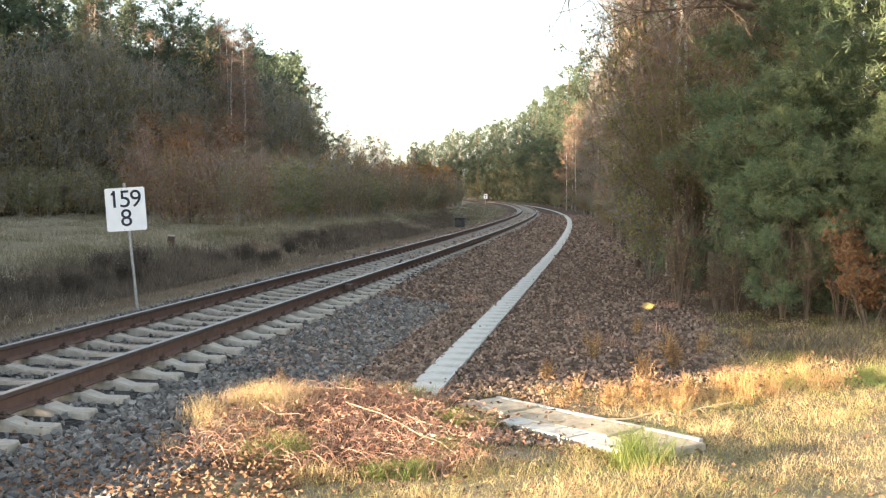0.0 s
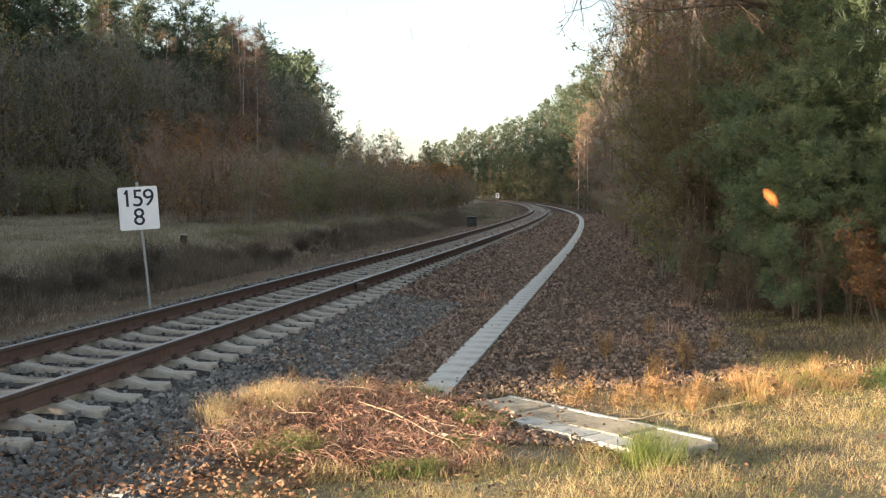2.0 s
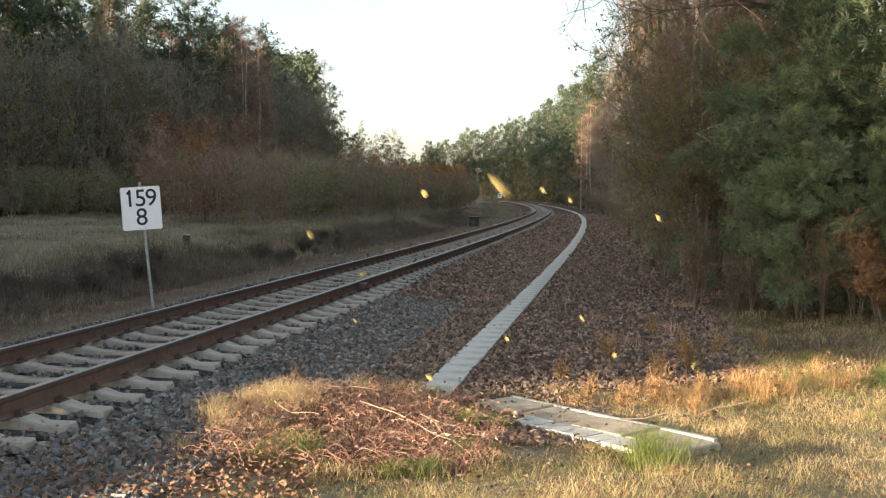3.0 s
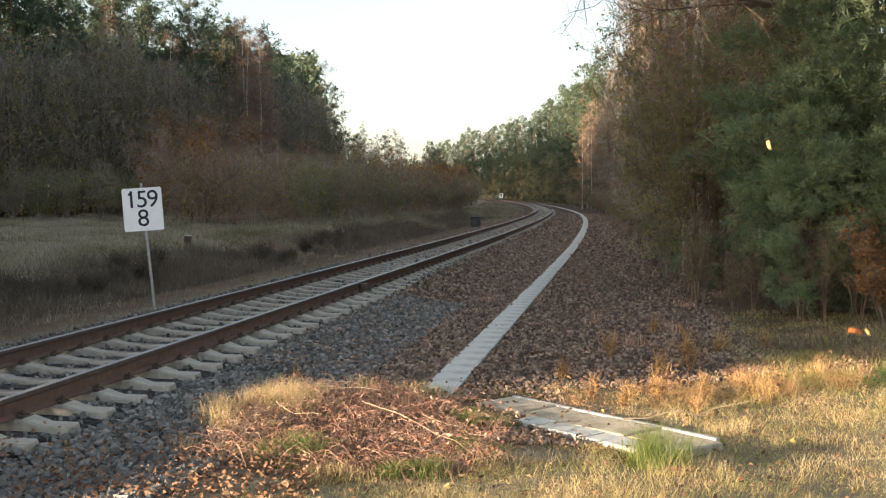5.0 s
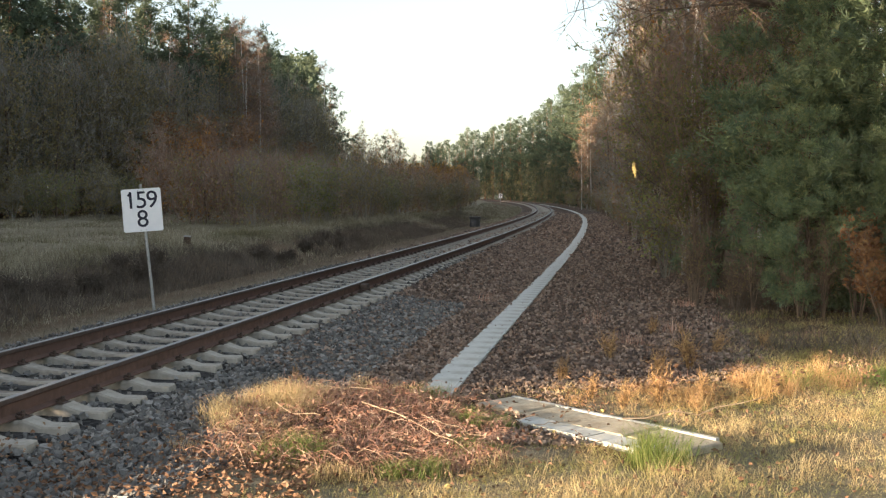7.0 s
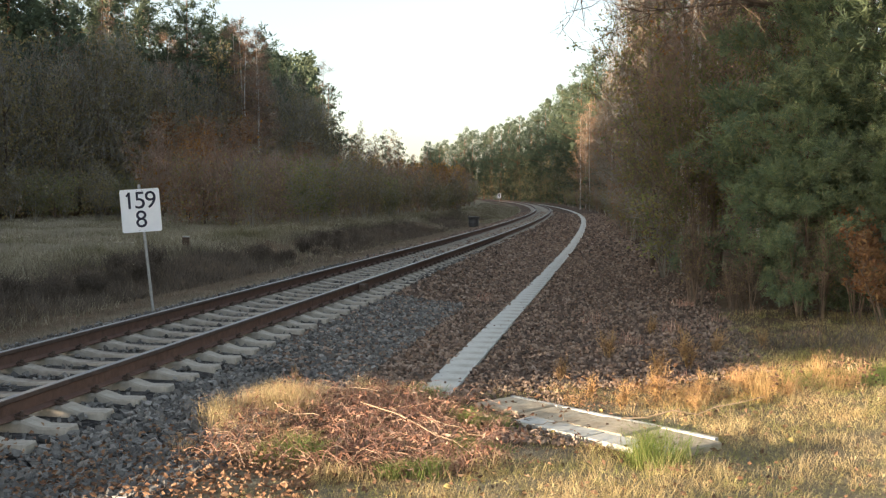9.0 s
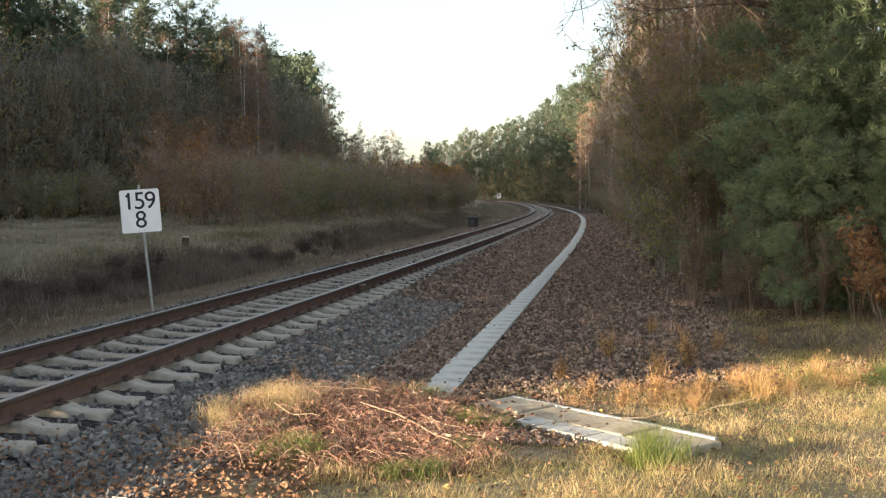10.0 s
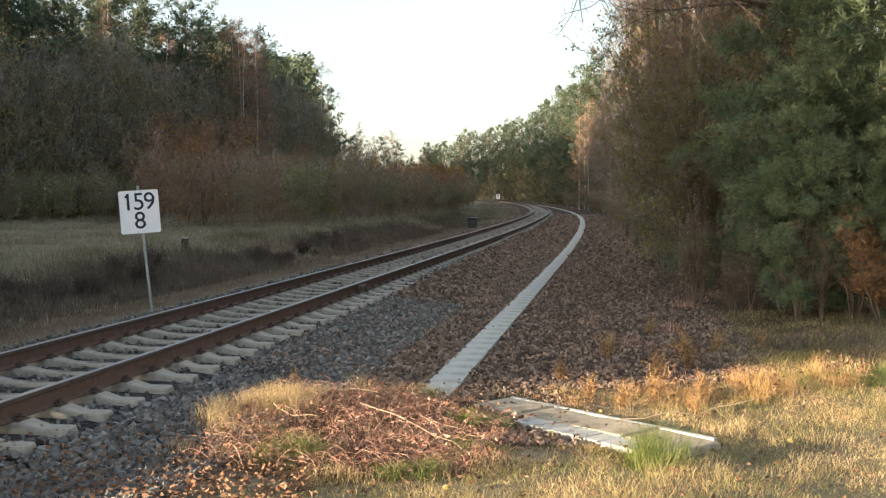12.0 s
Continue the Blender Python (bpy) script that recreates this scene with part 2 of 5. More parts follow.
def to_line(x, y):
    """The way along the track and the offset of a place near it."""
    i = np.argmin((LX - x) ** 2 + (LY - y) ** 2)
    return LS[i], (x - LX[i]) * math.cos(LH[i]) - (y - LY[i]) * math.sin(LH[i])


def smooth(a, b, v):
    t = np.clip((np.asarray(v, float) - a) / (b - a), 0, 1)
    return t * t * (3 - 2 * t)


OFFS = [-400, -60, -25, -10, -7.6, -6.7, -5.2, -4.3, -3.2, -2.3, -1.7, -1.4, -1.2, 1.2, 1.4, 1.65, 2.2, 3.3, 5.0, 7.0, 9, 14, 400]
HGTS = [0.2, 0.1, 0.05, 0.06, 0.08, -0.02, -0.34, -0.47, -0.5, -0.4, -0.3, -0.275, -0.25, -0.265, -0.315, -0.335, -0.4, -0.49, -0.475, -0.48, -0.47, -0.45, -0.2]


def height(s, off):
    """The ground's height: ballast bed, ditch and low bank beyond it, gravel strip, and the rise of the path at the near end."""
    s, off = np.asarray(s, float), np.asarray(off, float)
    z = np.interp(off, OFFS, HGTS)
    rise = smooth(10.0, 2.0, s) * smooth(1.7, 3.2, off) * 0.6
    mound = 0.12 * np.exp(-((s - 10.0) / 1.4) ** 2 - ((off - 3.1) / 0.9) ** 2)
    mound = mound + 0.085 * smooth(18, 27, s) * np.exp(-((off - 1.35) / 0.3) ** 2)     # stones lie over the farther sleeper ends
    wob = 0.05 * np.sin(off * 1.3 + s * 0.21) * np.sin(s * 0.37 + off * 0.6) * smooth(4.5, 7, np.abs(off - 0.5))
    wob = wob + 0.25 * np.sin(s * 0.05) * np.sin(off * 0.04 + 1) * smooth(12, 40, np.abs(off))
    humps = 0.11 * np.sin(s * 0.83 + np.sin(off * 0.7)) * np.sin(off * 0.9 + s * 0.31) + 0.06 * np.sin(s * 1.9 + off * 1.3)
    return z + rise + mound + wob + humps * smooth(-3.8, -5.5, off) * smooth(-40, -25, off)


def ground_at(x, y):
    s, o = to_line(x, y)
    return float(height(s, o))


# ---- mesh tools ----
def mesh_of(name, V, T, mats, smooth_faces=False, slot=None):
    """A mesh from arrays of corners and triangles."""
    V, T = np.asarray(V, np.float32), np.asarray(T, np.int32)
    me = bpy.data.meshes.new(name)
    me.vertices.add(len(V))
    me.vertices.foreach_set("co", V.ravel())
    me.loops.add(T.size)
    me.loops.foreach_set("vertex_index", T.ravel())
    me.polygons.add(len(T))
    me.polygons.foreach_set("loop_start", np.arange(0, T.size, 3, dtype=np.int32))
    me.polygons.foreach_set("loop_total", np.full(len(T), 3, np.int32))
    me.polygons.foreach_set("use_smooth", np.full(len(T), smooth_faces, bool))
    for m in mats if isinstance(mats, (list, tuple)) else [mats]:
        me.materials.append(m)
    if slot is not None:
        me.polygons.foreach_set("material_index", np.asarray(slot, np.int32))
    me.update(calc_edges=True)
    return me


def child(name, me, parent, label="", kind=""):
    ob = new(name, me)
    ob.parent = parent
    return tagged(ob, label, kind=kind)


class Buf:
    """Collects corners and triangles."""

    def __init__(self):
        self.v, self.t, self.n = [], [], 0

    def add(self, V, T):
        self.v.append(np.asarray(V, float))
        self.t.append(np.asarray(T, int) + self.n)
        self.n += len(V)

    def tube(self, pts, radii, sides=5):
        P = np.asarray(pts, float)
        k = len(P)
        d = np.gradient(P, axis=0)
        d /= np.linalg.norm(d, axis=1)[:, None] + 1e-9
        a = np.cross(d, np.where(np.abs(d[:, 2:]) > 0.9, [[1.0, 0, 0]], [[0, 0, 1.0]]))
        a /= np.linalg.norm(a, axis=1)[:, None] + 1e-9
        c = np.cross(d, a)
        ang = np.arange(sides) * 2 * np.pi / sides
        V = P[:, None] + np.asarray(radii, float)[:, None, None] * (a[:, None] * np.cos(ang)[None, :, None] + c[:, None] * np.sin(ang)[None, :, None])
        i, j = np.meshgrid(np.arange(k - 1), np.arange(sides), indexing="ij")
        q, r = i * sides + j, i * sides + (j + 1) % sides
        T = np.concatenate([np.stack([q, r, r + sides], -1).reshape(-1, 3), np.stack([q, r + sides, q + sides], -1).reshape(-1, 3)])
        self.add(V.reshape(-1, 3), T)

    def box(self, lo, hi):
        x, y, z = np.meshgrid([lo[0], hi[0]], [lo[1], hi[1]], [lo[2], hi[2]], indexing="ij")
        self.add(np.stack([x.ravel(), y.ravel(), z.ravel()], 1), BOX_T)

    def done(self):
        return np.concatenate(self.v), np.concatenate(self.t)

    def mesh(self, name, mats, smooth_faces=False):
        return mesh_of(name, *self.done(), mats, smooth_faces)


BOX_T = np.array([[0, 1, 3], [0, 3, 2], [4, 6, 7], [4, 7, 5], [0, 4, 5], [0, 5, 1], [2, 3, 7], [2, 7, 6], [0, 2, 6], [0, 6, 4], [1, 5, 7], [1, 7, 3]])


def unit(v):
    return v / (np.linalg.norm(v, axis=-1, keepdims=True) + 1e-9)


def leaf_arrays(P, D, size, rng, wide=0.55, fold=0.25):
    """Leaves: a rhomb folded along its midrib, at each place P, pointing along D."""
    n = len(P)
    D = unit(D)
    side = unit(np.cross(D, rng.normal(size=(n, 3))))
    up = np.cross(side, D)
    L = (size * rng.uniform(0.6, 1.3, n))[:, None]
    V = np.stack([P, P + D * L * 0.5 + side * L * wide * 0.5 + up * L * fold, P + D * L, P + D * L * 0.5 - side * L * wide * 0.5 + up * L * fold], 1)
    i = np.arange(n)[:, None] * 4
    return V.reshape(-1, 3), np.concatenate([i + [0, 1, 2], i + [0, 2, 3]])


def blade_arrays(P, hgt, width, rng, lean=0.35):
    """Grass blades: each bends over once on its way up."""
    n = len(P)
    a = rng.uniform(0, 2 * np.pi, n)
    d = np.stack([np.cos(a), np.sin(a), np.zeros(n)], 1)
    s = np.stack([-np.sin(a + 0.9), np.cos(a + 0.9), np.zeros(n)], 1) * (width * rng.uniform(0.6, 1.3, n))[:, None]
    h = (hgt * rng.uniform(0.5, 1.25, n))[:, None]
    ln = (lean * rng.uniform(0.2, 1.8, n))[:, None]
    up = np.array([[0, 0, 1.0]])
    mid = P + up * h * 0.6 + d * h * ln * 0.35
    tip = P + up * h * (1 - 0.25 * ln) + d * h * ln
    V = np.stack([P - s, P + s, mid - s * 0.7, mid + s * 0.7, tip], 1)
    i = np.arange(n)[:, None] * 5
    return V.reshape(-1, 3), np.concatenate([i + [0, 1, 3], i + [0, 3, 2], i + [2, 3, 4]])


def twig_arrays(P, D, length, width, rng):
    """Thin twigs: slim three-sided spikes."""
    n = len(P)
    D = unit(D)
    a = unit(np.cross(D, rng.normal(size=(n, 3))))
    c = np.cross(D, a)
    L = (length * rng.uniform(0.5, 1.3, n))[:, None]
    bend = rng.normal(size=(n, 3)) * 0.12
    V = np.stack([P + a * width, P - a * width * 0.5 + c * width * 0.87, P - a * width * 0.5 - c * width * 0.87, P + (D + bend) * L], 1)
    i = np.arange(n)[:, None] * 4
    return V.reshape(-1, 3), np.concatenate([i + [0, 1, 3], i + [1, 2, 3], i + [2, 0, 3]])


def needle_arrays(P, D, length, width, rng, k=6):
    """Needle tufts: k slim wedges that fan out from each place round D and meet in it."""
    n = len(P)
    Dk = unit(np.repeat(unit(D), k, 0) + rng.normal(size=(n * k, 3)) * 0.65).reshape(n, k, 3)
    s = unit(np.cross(Dk, rng.normal(size=(n, k, 3)))) * width * 0.5
    L = (length * rng.uniform(0.6, 1.25, (n, k)))[..., None]
    tip = P[:, None] + Dk * L
    V = np.concatenate([P[:, None], np.stack([tip - s, tip + s], 2).reshape(n, 2 * k, 3)], 1)
    i, j = np.arange(n)[:, None] * (2 * k + 1), np.arange(k)[None] * 2 + 1
    return V.reshape(-1, 3), np.stack([i + 0 * j, i + j, i + j + 1], -1).reshape(-1, 3)


def spike_arrays(P, D, length, width, rng):
    """The finest far twigs: a single slim spike each."""
    n = len(P)
    D = unit(D)
    s = unit(np.cross(D, rng.normal(size=(n, 3)))) * width * 0.5
    V = np.stack([P - s, P + s, P + D * (length * rng.uniform(0.5, 1.3, n))[:, None]], 1)
    return V.reshape(-1, 3), np.arange(n * 3).reshape(n, 3)


# ---- ground: one sheet to the horizon ----
def build_ground():
    s = np.concatenate([np.arange(-80, 4, 4), np.arange(4, 26, 0.22), np.arange(26, 60, 0.6), np.arange(60, 140, 2.0), np.arange(140, 481, 10)])
    o = np.concatenate([[-400, -250, -150, -100, -75], np.arange(-60, -12, 2.0), np.arange(-12, -1.8, 0.3), np.arange(-1.8, 9, 0.18), np.arange(9, 16, 0.6),
                        np.arange(16, 60, 4.0), [75, 100, 150, 250, 400]])
    s, o = np.unique(np.round(s, 2)), np.unique(np.round(o, 2))
    S, O = np.meshgrid(s, o, indexing="ij")
    X, Y, _ = on_line(S, O)
    Z = height(S, O)
    near = smooth(40, 20, S) * smooth(9, 6, np.abs(O - 1))
    Z = Z + near * 0.01 * np.sin(X * 9 + np.sin(Y * 7) * 2) * np.sin(Y * 8.3 + X * 3)
    a, b = S.shape
    i, j = np.meshgrid(np.arange(a - 1), np.arange(b - 1), indexing="ij")
    q = (i * b + j).ravel()
    T = np.concatenate([np.stack([q, q + b, q + b + 1], 1), np.stack([q, q + b + 1, q + 1], 1)])
    me = mesh_of("ground", np.stack([X, Y, Z], -1).reshape(-1, 3), T, M_GROUND, True)
    wob = 0.35 * np.sin(S * 0.9) + 0.25 * np.sin(S * 2.3 + 1)
    gravel = smooth(-2.9, -2.3, O + wob * 0.3) * smooth(7.6, 6.6, O + wob) * smooth(9.0, 10.2, S + np.where(O > 2.2, 0, 9))
    grey = gravel * smooth(2.9, 2.2, O + wob * 0.5) * np.maximum(smooth(16, 10.5, S + wob * 2), smooth(1.35, 1.15, np.abs(O)) * smooth(48, 26, S))
    wood = np.maximum(smooth(6.6, 7.6, O + wob) * smooth(12, 17, S) * 0.8, smooth(-26, -38, O))
    wood = np.maximum(wood, 0.8 * smooth(-7.0, -6.2, O) * smooth(-2.6, -3.6, O))
    heap_spot = smooth(1.15, 0.85, np.hypot((X + 0.7) / 1.25, (Y - 8.9) / 1.8))
    bare_spot = smooth(0.45, 0.25, np.abs((Y - 9.2) + (X - 0.75) * 1.25)) * smooth(1.0, 0.7, np.abs(X - 1.0))
    wood = np.maximum(wood, np.maximum(heap_spot, bare_spot))
    gravel = gravel * (1 - np.maximum(heap_spot, bare_spot)) * (1 - smooth(-0.25, 0.25, (X - 1.35) * 0.4 - (Y - 10.9)) * smooth(1.0, 1.4, X))
    for k, val in (("grey", grey), ("brown", gravel), ("wood", wood)):
        me.attributes.new(k, "FLOAT", "POINT").data.foreach_set("value", val.ravel().astype(np.float32))
    tagged(new("ground", me), "grassy ground with a gravel strip and a ballast bed", "ground", kind="structure")


build_ground()


# ---- the track ----
def sweep(profile, s):
    """Carries a profile of (offset, height) along the track."""
    s = np.asarray(s, float)
    pr = np.asarray(profile, float)
    k = len(pr)
    X, Y, _ = on_line(s[:, None], pr[None, :, 0])
    Z = np.broadcast_to(pr[None, :, 1], X.shape)
    i, j = np.meshgrid(np.arange(len(s) - 1), np.arange(k), indexing="ij")
    q, r = i * k + j, i * k + (j + 1) % k
    T = np.stack([np.stack([q, q + k, r + k], -1), np.stack([q, r + k, r], -1)], 2).reshape(-1, 3)
    slot_of = np.broadcast_to(j[..., None], (*j.shape, 2)).reshape(-1)
    return np.stack([X, Y, Z], -1).reshape(-1, 3), T, slot_of


ALONG = np.concatenate([np.arange(-30, 60, 1.0), np.arange(60, 200, 2.5), np.arange(200, 460, 6)])
SLEEPER_0, PITCH = 7.95, 0.60


def sleeper_mesh(name):
    """A prestressed concrete sleeper: raised rail seats with shoulders, waisted middle, sloping sides."""
    half = [(1.30, -0.222, 0.055), (1.285, -0.212, 0.066), (1.06, -0.214, 0.07), (0.96, -0.182, 0.07), (0.90, -0.166, 0.07), (0.87, -0.178, 0.07),
            (0.63, -0.178, 0.07), (0.6, -0.166, 0.07), (0.55, -0.176, 0.07), (0.42, -0.204, 0.066), (0.2, -0.216, 0.062)]
    rows = half + [(-a, b, c) for a, b, c in reversed(half)]
    V = []
    for x, z, w in rows:
        w *= 1.25
        V += [(x, -w - 0.04, -0.36), (x, -w - 0.012, z - 0.018), (x, -w, z), (x, w, z), (x, w + 0.012, z - 0.018), (x, w + 0.04, -0.36)]
    T = []
    for i in range(len(rows) - 1):
        for j in range(5):
            a, b = i * 6 + j, i * 6 + j + 6
            T += [(a, a + 1, b + 1), (a, b + 1, b)]
    e = (len(rows) - 1) * 6
    T += [(0, 2, 1), (0, 3, 2), (0, 4, 3), (0, 5, 4), (e, e + 1, e + 2), (e, e + 2, e + 3), (e, e + 3, e + 4), (e, e + 4, e + 5)]
    return mesh_of(name, V, T, M_CONCRETE)


def clip_mesh():
    """A spring clip with its screw, on one side of the rail foot."""
    b = Buf()
    b.tube([(0.035, -0.045, 0), (-0.02, -0.05, 0.012), (-0.035, -0.02, 0.02), (0.02, -0.012, 0.026), (0.02, 0.012, 0.026), (-0.035, 0.02, 0.02), (-0.02, 0.05, 0.012), (0.035, 0.045, 0)],
           [0.008] * 8, 5)
    b.tube([(0.012, 0, -0.01), (0.012, 0, 0.05)], [0.02, 0.016], 6)
    b.tube([(0.012, 0, 0.05), (0.012, 0, 0.052)], [0.016, 0.001], 6)
    b.box((-0.03, -0.055, -0.012), (0.06, 0.055, 0.0))
    return b.mesh("rail_clip", M_CLIP)


def build_track():
    track = tagged(new("railway_track"), "single railway track with rusty rails on concrete sleepers", "railway track")
    prof = [(-0.036, -0.006), (-0.031, 0.0), (0.031, 0.0), (0.036, -0.006), (0.036, -0.036), (0.01, -0.05), (0.009, -0.14), (0.075, -0.158), (0.075, -0.17),
            (-0.075, -0.17), (-0.075, -0.158), (-0.009, -0.14), (-0.01, -0.05), (-0.036, -0.036)]
    for side in (-0.7525, 0.7525):
        V, T, j = sweep([(side + a, b) for a, b in prof], ALONG)
        slot = np.where(j == 1, 1, np.where((j == 0) | (j == 2) | (j == 3) | (j == 13), 2, 0))
        child("rail", mesh_of("rail", V, T, [M_RUST, M_POLISH, M_HEADSIDE], slot=slot), track, "rusty steel rail with a bright running surface")
    me, cl = sleeper_mesh("sleeper"), clip_mesh()
    rest = Buf()
    V0, T0 = np.array([v.co[:] for v in me.vertices]), np.array([p.vertices[:] for p in me.polygons])
    for i in range(-14, 420):
        s = SLEEPER_0 + PITCH * i
        x, y, h = (float(a) for a in on_line(s, 0.0))
        jig = random.uniform(-0.6, 0.6)
        m = pose(x, y, random.uniform(-0.006, 0.004), 0, 0, -math.degrees(h) + jig)
        if i < 280:
            sl = child("sleeper", me, track)
            sl.matrix_basis = m
            if i < 60:
                for o, turn in ((0.665, 180), (0.84, 0), (-0.665, 0), (-0.84, 180)):
                    c = child("rail_clip", cl, sl, "dark spring clip and screw")
                    c.matrix_basis = pose(o, 0, -0.16, 0, 0, turn)
        else:
            R = np.array(m.to_3x3())
            rest.add(V0 @ R.T + np.array([x, y, 0]), T0)
    child("far_sleepers", rest.mesh("far_sleepers", M_CONCRETE), track, "distant concrete sleepers", "stuff")
    # a small steel box clamped to the rail
    b = Buf()
    b.box((0.0, -0.09, -0.13), (0.14, 0.09, -0.03))
    b.tube([(0.07, 0.09, -0.08), (0.12, 0.3, -0.2), (0.3, 0.5, -0.25)], [0.012] * 3, 6)
    x, y, h = (float(a) for a in on_line(19.6, 0.80))
    box = child("rail_contact", b.mesh("rail_contact", M_CLIP), track, "small dark steel contact box on the rail")
    box.matrix_basis = pose(x, y, 0, 0, 0, -math.degrees(h))


build_track()


# ---- cable trough along the track, and the wider one that leaves it ----
def lid_mesh(name, w, ln, th, mat, rim=0.012):
    """A concrete lid with chamfered edges."""
    V = []
    for z, k in ((0, 0), (th - rim, 0), (th, rim)):
        V += [(-w / 2 + k, -ln / 2 + k, z), (w / 2 - k, -ln / 2 + k, z), (w / 2 - k, ln / 2 - k, z), (-w / 2 + k, ln / 2 - k, z)]
    T = []
    for a in (0, 4):
        for j in range(4):
            p, q = a + j, a + (j + 1) % 4
            T += [(p, q, q + 4), (p, q + 4, p + 4)]
    T += [(8, 9, 10), (8, 10, 11)]
    return mesh_of(name, V, T, mat)


TROUGH_OFF, TROUGH_Z = 3.66, -0.45


def build_trough():
    tr = tagged(new("cable_trough"), "pale concrete cable trough with lids beside the track", "cable trough")
    s = np.concatenate([np.arange(11.3, 60, 1.0), np.arange(60, 260, 3)])
    for a in (-0.185, 0.155):
        V, T, _ = sweep([(TROUGH_OFF + a, TROUGH_Z - 0.2), (TROUGH_OFF + a, TROUGH_Z - 0.004), (TROUGH_OFF + a + 0.03, TROUGH_Z - 0.004), (TROUGH_OFF + a + 0.03, TROUGH_Z - 0.2)], s)
        child("side_wall", mesh_of("side_wall", V, T, M_LID), tr)
    lid = lid_mesh("lid", 0.315, 0.496, 0.05, M_LID, 0.005)
    V0, T0 = np.array([v.co[:] for v in lid.vertices]), np.array([p.vertices[:] for p in lid.polygons])
    rest = Buf()
    for i in range(490):
        s0 = 11.55 + 0.5 * i
        x, y, h = (float(a) for a in on_line(s0, TROUGH_OFF + random.uniform(-0.006, 0.006)))
        m = pose(x, y, TROUGH_Z - 0.05 + random.uniform(-0.002, 0.003), random.uniform(-0.3, 0.3), random.uniform(-0.5, 0.5), -math.degrees(h) + random.uniform(-0.6, 0.6))
        if i < 290:
            child("lid", lid, tr).matrix_basis = m
        else:
            R = np.array(m.to_3x3())
            rest.add(V0 @ R.T + np.array(m.translation), T0)
    child("far_lids", rest.mesh("far_lids", M_LID), tr, "distant trough lids", "stuff")


def build_branch():
    """The wide old trough: brown lids between a pale beam and a narrow kerb."""
    A, B = Vector((0.70, 10.59, -0.455)), Vector((2.36, 8.51, -0.42))
    d = B - A
    ln, yaw = d.length, math.degrees(math.atan2(-d.x, d.y))
    tr = tagged(new("wide_cable_duct"), "short wide concrete duct with weathered brown lids in the grass", "cable duct")
    tr.matrix_basis = pose(*A, math.degrees(math.asin(d.z / ln)), 0, yaw)
    # local: y runs along the duct, x to the side away from the viewer is negative
    lid = lid_mesh("lid", 0.47, 0.64, 0.06, M_LID_OLD, 0.012)
    for i in range(4):
        c = child("lid", lid, tr, "weathered brownish concrete lid")
        c.matrix_basis = pose(0.27 + 0.008 * (-1) ** i, 0.33 + 0.655 * i, -0.047 - 0.012 * (i % 2), 0.7 * (-1) ** i, random.uniform(-1, 1), random.uniform(-1.2, 1.2))
    b = Buf()
    b.box((-0.03, 0.0, -0.25), (0.02, ln - 0.12, 0.012))
    child("kerb", b.mesh("kerb", M_LID), tr, "narrow pale concrete edge")
    b = Buf()
    b.box((0.515, 0.86, -0.25), (0.78, 1.75, 0.004))
    b.box((0.515, 1.765, -0.25), (0.775, ln - 0.14, 0.0))
    child("beam", b.mesh("beam", M_LID), tr, "pale concrete side beam")


build_trough()
build_branch()


# ---- kilometre sign, post, bin, far sign ----
def text_mesh(body, size):
    cu = bpy.data.curves.new("digits", "FONT")
    cu.body, cu.size, cu.align_x, cu.align_y, cu.extrude, cu.offset, cu.space_character = body, size, "CENTER", "CENTER", 0.002, 0.001, 0.86
    ob = new("digits", cu)
    me = bpy.data.meshes.new_from_object(ob.evaluated_get(bpy.context.evaluated_depsgraph_get()))
    bpy.data.objects.remove(ob)
    me.materials.clear()
    me.materials.append(M_INK)
    return me


